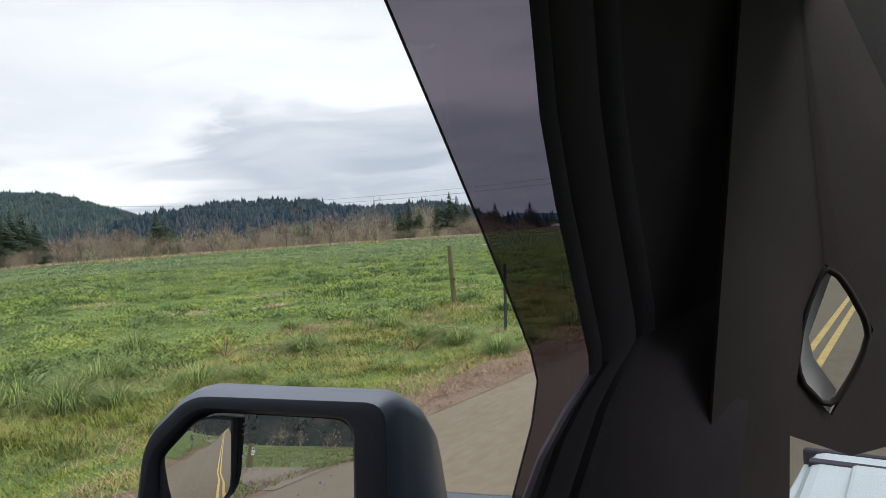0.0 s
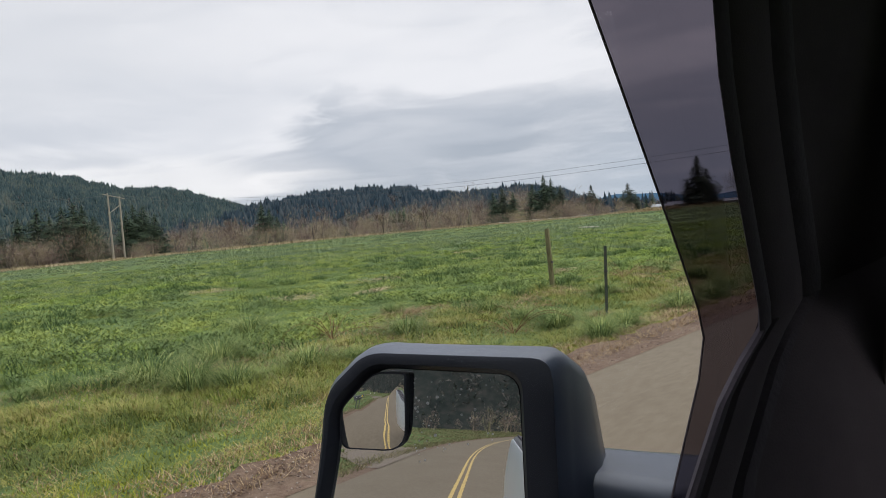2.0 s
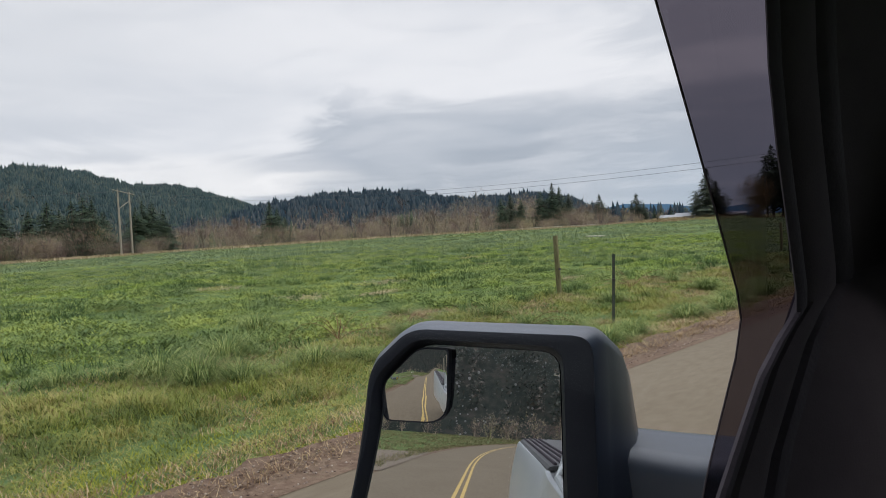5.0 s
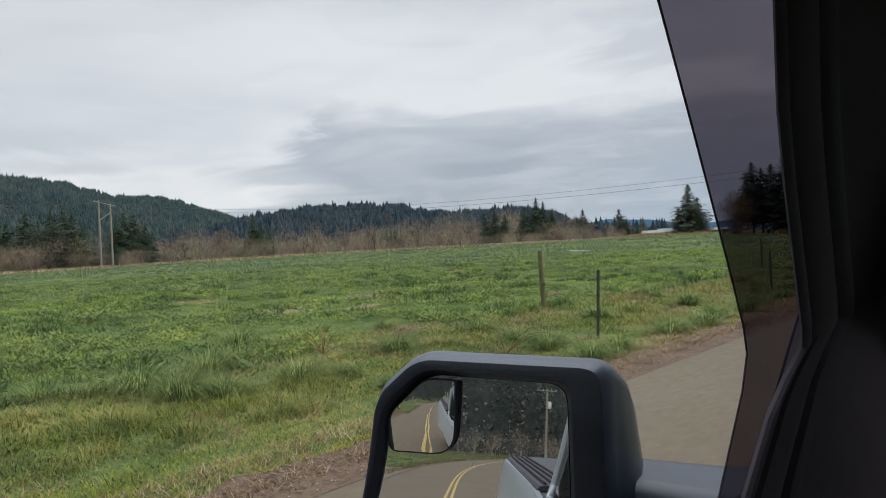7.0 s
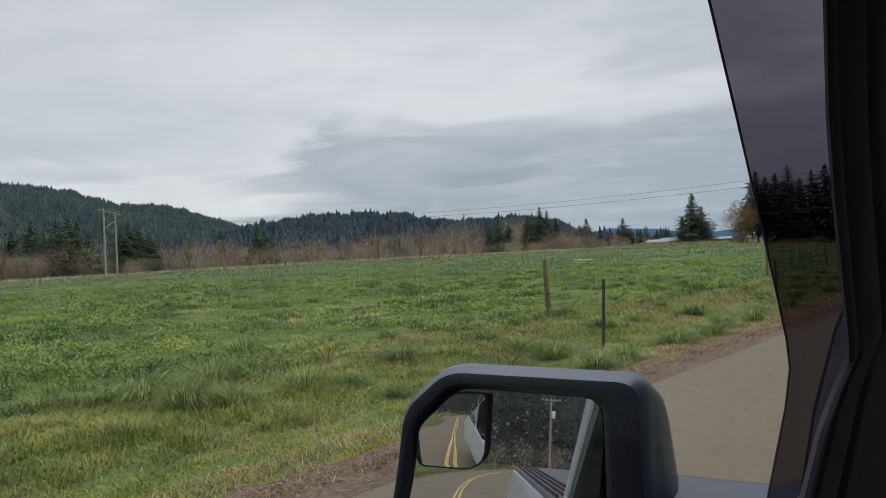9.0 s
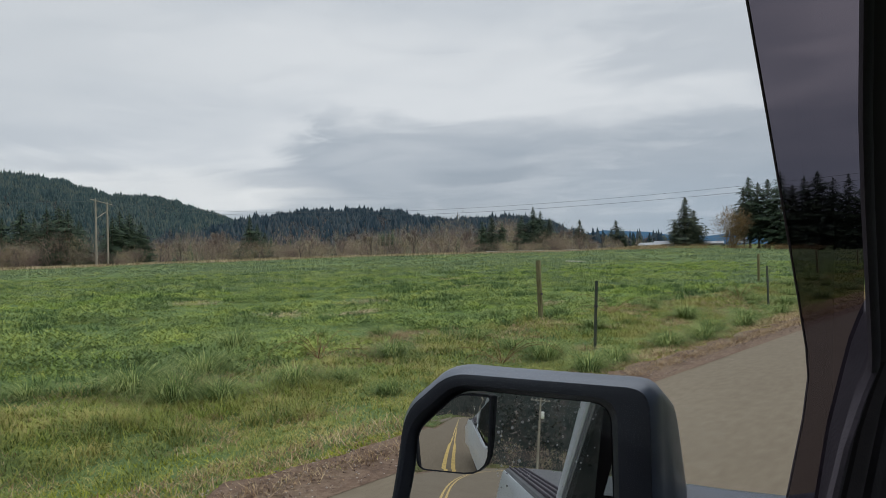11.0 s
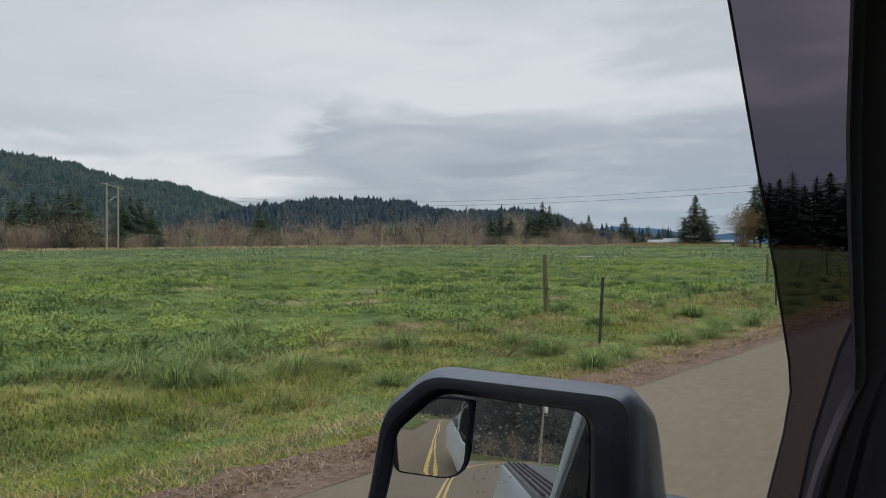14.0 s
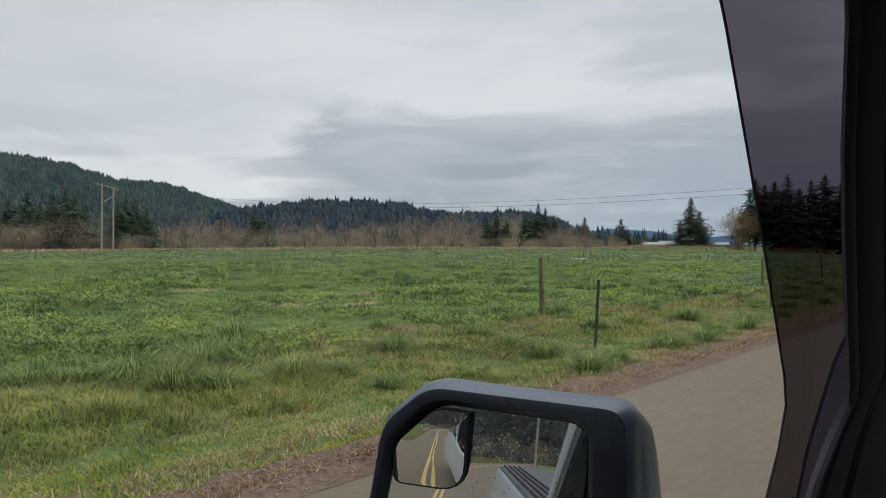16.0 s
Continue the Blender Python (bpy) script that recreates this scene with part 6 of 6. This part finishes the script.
# H-frame of two tall poles beyond the field
hp = thing("h_frame_pole", "pair of tall weathered wooden power poles joined by a crossarm", "power pole")
ends = []
for b, d, top in ((70.55, 236, 22.0), (69.75, 238, 21.0)):
    x, y, _ = polar(b, d)
    z0 = float(land(x, y))
    part("pole", tube("pole", [(x, y, z0 - 1), (x, y, z0 + top * 0.5), (x, y, z0 + top)], [0.34, 0.30, 0.24], M_POLE, 10), hp)
    ends.append(Vector((x, y, z0 + top)))
part("crossarm", tube("crossarm", [ends[0] + (ends[0] - ends[1]) * 0.45 + Vector((0, 0, -0.8)), ends[1] + (ends[1] - ends[0]) * 0.45 + Vector((0, 0, -0.3))], 0.16, M_POLE, 6), hp)
part("brace", tube("brace", [ends[0] + Vector((0, 0, -6.5)), ends[1] + Vector((0, 0, -2.8))], 0.12, M_POLE, 6), hp)
MAST = Vector((-10.5, 117, 13.2))
wires = thing("power_lines", "thin dark power lines sagging across the valley", "power line")
for k, (dz, dx) in enumerate(((0.0, 0.0), (-0.9, 0.8))):
    lattice("wire", ends[0] + Vector((dx, dz, -0.6 + dz)), MAST + Vector((dx, 0, dz * 1.1)), 5.4, 0.026 if k else 0.022, wires)
lattice("wire", ends[1] + Vector((-40, -150, 3)), ends[0] + Vector((0, 0, -0.8)), 3.0, 0.04, wires)


def utility_pole(x, y, h, turn, label, arms=1, can=False, mat=M_DARKPOLE, group="roadside utility poles"):
    z0 = float(land(x, y))
    p = thing("utility_pole", label, "utility pole", group, at=(x, y, z0), turn=turn)
    part("pole", tube("pole", [(0, 0, -0.5), (0, 0, h * 0.5), (0, 0, h)], [0.17, 0.15, 0.11], mat, 10), p)
    for k in range(arms):
        z = h - 0.35 - k * 1.1
        arm = part("crossarm", bm_mesh("crossarm", box_bm((-1.2, -0.06, z - 0.06), (1.2, 0.06, z + 0.06), 0.01), mat), p)
        ins = tube("insulator", [(0, 0, 0), (0, 0, 0.08), (0, 0, 0.16)], [0.03, 0.06, 0.03], M_CONCRETE, 8)
        for q in (-1.1, -0.5, 0.5, 1.1):
            o = part("insulator", ins, arm)
            o.location = (q, 0, z + 0.06)
        part("brace", tube("brace", [(-0.7, 0.05, z), (0, 0.08, z - 0.7), (0.7, 0.05, z)], 0.02, M_STEEL, 5), p)
    if can:
        part("transformer", tube("transformer", [(0.32, 0, h - 2.6), (0.32, 0, h - 2.55), (0.32, 0, h - 1.75), (0.32, 0, h - 1.70)], [0.20, 0.24, 0.24, 0.16], M_SIGN, 14), p, "pale grey pole transformer")
    return p


utility_pole(-10.5, 117, 13.4, 12, "dark creosoted roadside utility pole carrying the lines", 2)
utility_pole(*polar(19.45, 380)[:2], 9.8, 20, "utility pole with two crossarms by the road ahead", 2)
utility_pole(*polar(19.0, 440)[:2], 9.5, 20, "utility pole with two crossarms by the road ahead", 1)
utility_pole(*polar(31.9, 330)[:2], 11.5, 0, "thin pale utility pole in the brush", 1, mat=M_POLE)
utility_pole(9.1, -85.0, 9.6, 0, "pale utility pole with a transformer behind the truck", 1, True, M_POLE)
utility_pole(4.5, -27.0, 10.5, 0, "pale utility pole close behind the truck", 1, False, M_POLE)


# pale slab lying in the field
slab = new("concrete_slab", bm_mesh("concrete_slab", box_bm((-1.35, -0.55, 0.0), (1.35, 0.55, 0.16), 0.03), M_CONCRETE))
slab.matrix_basis = pose(-47.7, 78.2, float(land(-47.7, 78.2)) + 0.05, 0, 2, 32)
tagged(slab, "pale flat concrete slab lying in the pasture", "slab")


# pale rail along the far lane
rail = thing("guard_rail", "thin pale rail on posts along a far lane", "rail")
rail_pts = [Vector((*polar(b, 292)[:2], float(land(*polar(b, 292)[:2])) + 1.25)) for b in np.linspace(39.0, 31.0, 9)]
part("rail", tube("rail", rail_pts, 0.10, M_CONCRETE, 6), rail)
for p in rail_pts:
    part("post", tube("post", [(p.x, p.y, p.z - 1.6), (p.x, p.y, p.z)], 0.07, M_POLE, 5), rail)

# farm sheds and a motorhome far ahead
def shed(bearing, dist, w, d, h, roof_h, turn, label):
    x, y, _ = polar(bearing, dist)
    s = thing("farm_shed", label, "shed", "farm sheds", at=(x, y, float(land(x, y)) - 0.2), turn=turn)
    part("wall", bm_mesh("wall", box_bm((-w / 2, -d / 2, 0), (w / 2, d / 2, h)), M_BARNWALL), s)
    bm = bmesh.new()
    prof = [(-d / 2 - 0.5, h - 0.1), (0, h + roof_h), (d / 2 + 0.5, h - 0.1), (0, h + roof_h - 0.15)]
    part("roof", rings_mesh("roof", [[(sx, py, pz) for py, pz in prof] for sx in (-w / 2 - 0.4, w / 2 + 0.4)], M_WHITE, smooth=False), s, "white metal roof")
    part("door", bm_mesh("door", box_bm((-1.6, -d / 2 - 0.06, 0), (1.6, -d / 2 - 0.01, h * 0.8)), M_RUBBER), s)


shed(25.3, 430, 13, 9, 2.2, 1.6, 20, "low farm shed with a white metal roof")
shed(24.2, 432, 11, 8, 2.6, 2.0, 24, "farm shed with a pale metal roof")
shed(20.6, 440, 14, 8, 2.4, 1.4, 20, "long low shed with a pale roof")
x, y, _ = polar(18.4, 300)
rv = thing("motorhome", "white motorhome parked by the grove", "motorhome", at=(x, y, float(land(x, y))), turn=70)
body = part("body", bm_mesh("body", box_bm((-3.2, -1.15, 0.6), (2.2, 1.15, 2.9), 0.15, 3), M_WHITE), rv)
part("cab", bm_mesh("cab", box_bm((2.1, -1.0, 0.6), (3.5, 1.0, 1.9), 0.25, 3), M_WHITE), rv)
part("window", bm_mesh("window", box_bm((-2.0, -1.17, 1.6), (1.2, -1.145, 2.2), 0.01), M_RUBBER), body, "dark side window")
for wx_ in (-2.0, 2.6):
    for wy in (-1.0, 1.0):
        part("wheel", tube("wheel", [(wx_, wy - 0.1, 0.35), (wx_, wy + 0.1, 0.35)], 0.36, M_RUBBER, 14), rv)


# ---- what the truck has passed: mailboxes, signed posts, gravel drive ----
def mailbox_mesh(name, l, w, h, mat):
    prof = [(-w / 2, 0), (w / 2, 0), (w / 2, h - w / 2)] + [(w / 2 * math.cos(a), h - w / 2 + w / 2 * math.sin(a)) for a in np.linspace(0.2, math.pi - 0.2, 9)] + [(-w / 2, h - w / 2)]
    return rings_mesh(name, [[(x, py, pz) for py, pz in prof] for x in (-l / 2, -l / 2 + 0.012, l / 2 - 0.012, l / 2)], mat)


stand = thing("mailbox_stand", "mossy timber stand of two posts and a beam", "mailbox stand", at=(-5.3, -12.1, float(land(-5.3, -12.1))))
for yy in (-0.48, 0.48):
    part("post", bm_mesh("post", box_bm((-0.05, yy - 0.05, -0.4), (0.05, yy + 0.05, 0.80), 0.008), M_GREENWOOD), stand)
part("beam", bm_mesh("beam", box_bm((-0.10, -0.85, 0.80), (0.10, 0.95, 0.94), 0.01), M_GREENWOOD), stand)
for yy, l, w, h, mat, label in ((-0.62, 0.50, 0.24, 0.27, M_BOXGREY, "dark grey rural mailbox"), (0.02, 0.48, 0.20, 0.24, M_BOXGREEN, "dark green mailbox"), (0.36, 0.50, 0.26, 0.24, M_BOXGREY, "dented grey mailbox"), (0.74, 0.52, 0.22, 0.30, M_BOXGREY, "large black-grey mailbox")):
    m = thing("mailbox", label + " on a timber beam", "mailbox", "mailboxes on the stand", at=(-5.3 + 0.03, -12.1 + yy, float(land(-5.3, -12.1)) + 0.942))
    part("body", mailbox_mesh("body", l, w, h, mat), m)
    part("door", bm_mesh("door", box_bm((l / 2, -w / 2 + 0.01, 0.01), (l / 2 + 0.012, w / 2 - 0.01, h * 0.85), 0.004), mat), m)
    part("flag", bm_mesh("flag", box_bm((-0.02, w / 2 + 0.002, h * 0.4), (0.10, w / 2 + 0.008, h * 0.6), 0.002), M_STEEL), m)
    for k in range(2):
        part("marking", bm_mesh("marking", box_bm((l / 2 + 0.0125, -w * 0.3, 0.05 + 0.05 * k), (l / 2 + 0.0145, w * 0.3, 0.07 + 0.05 * k)), M_SIGN), m, "pale unreadable lettering")
nb = thing("newspaper_box", "open yellow plastic newspaper box under the beam edge", "newspaper box", at=(-5.25, -12.38, float(land(-5.3, -12.1)) + 0.945))
part("tube", rings_mesh("tube", [[(x, a * s, 0.115 + b * s) for a, b in ((-0.09, -0.10), (0.09, -0.10), (0.09, 0.10), (-0.09, 0.10))] for x, s in ((-0.22, 0.9), (0.24, 1.0), (0.24, 0.86), (-0.18, 0.78))], M_BOXYELLOW, cap=(True, True), smooth=False), nb)
daff = thing("daffodil", "single yellow daffodil under the mailboxes", "flower", at=(-5.2, -12.2, float(land(-5.2, -12.2))))
part("stem", tube("stem", [(0, 0, -0.02), (0.01, 0, 0.2), (0.03, 0, 0.33)], 0.004, M_VERGE, 5), daff)
petal = []
for k in range(6):
    a = k * math.pi / 3
    petal += [(0.03 + 0.0, 0.012 * math.cos(a), 0.33 + 0.012 * math.sin(a)), (0.045, 0.045 * math.cos(a - 0.3), 0.33 + 0.045 * math.sin(a - 0.3)), (0.045, 0.045 * math.cos(a + 0.3), 0.33 + 0.045 * math.sin(a + 0.3))]
part("petals", mesh_of("petals", petal, [(3 * k, 3 * k + 1, 3 * k + 2) for k in range(6)], M_PETAL), daff, "yellow petals")
drive = new("gravel_drive", mesh_of("gravel_drive", [(x, y, float(land(x, y)) + 0.05 if x < -4.3 else 0.03) for x, y in ((-3.75, -41), (-4.3, -41), (-8.6, -38.5), (-14, -37.8), (-14, -35.2), (-9.4, -34.5), (-6.2, -27.5), (-4.3, -21), (-3.75, -21))], [tuple(range(9))], M_GRAVEL))
tagged(drive, "grey-brown gravel field entrance beside the road", "drive", kind="structure")
for x, y, h, r, label in ((-8.2, -33.2, 1.25, 0.07, "square-cut wooden post with a white notice board"), (-8.0, -38.7, 1.35, 0.13, "thick split wooden gate post with a small notice")):
    p = thing("sign_post", label, "sign post", "signed gate posts", at=(x, y, float(land(x, y))), turn=20)
    part("post", bm_mesh("post", box_bm((-r, -r, -0.4), (r, r, h), 0.012), M_POST), p)
    board = part("notice_board", bm_mesh("notice_board", box_bm((r + 0.002, -0.14, h - 0.62), (r + 0.012, 0.14, h - 0.22), 0.003), M_SIGN), p, "white notice board")
    part("heading_bar", bm_mesh("heading_bar", box_bm((r + 0.0125, -0.12, h - 0.36), (r + 0.0145, 0.12, h - 0.25)), M_INK), board, "dark heading panel")
    for k in range(3):
        part("text_bar", bm_mesh("text_bar", box_bm((r + 0.0125, -0.10, h - 0.43 - 0.06 * k), (r + 0.0145, 0.10, h - 0.405 - 0.06 * k)), M_INK), board)
rings = [[((0.19 if (i % 2) else 0.21) * math.cos(a), (0.19 if (i % 2) else 0.21) * math.sin(a), -0.2 + 0.055 * i) for a in np.linspace(0, 2 * math.pi, 17)[:-1]] for i in range(15)]
pipe = new("drain_pipe", rings_mesh("drain_pipe", rings, M_RUBBER))
pipe.matrix_basis = pose(-18.4, -21.8, float(land(-18.4, -21.8)), 4, -3)
tagged(pipe, "upright black corrugated plastic drain pipe in the field", "pipe")
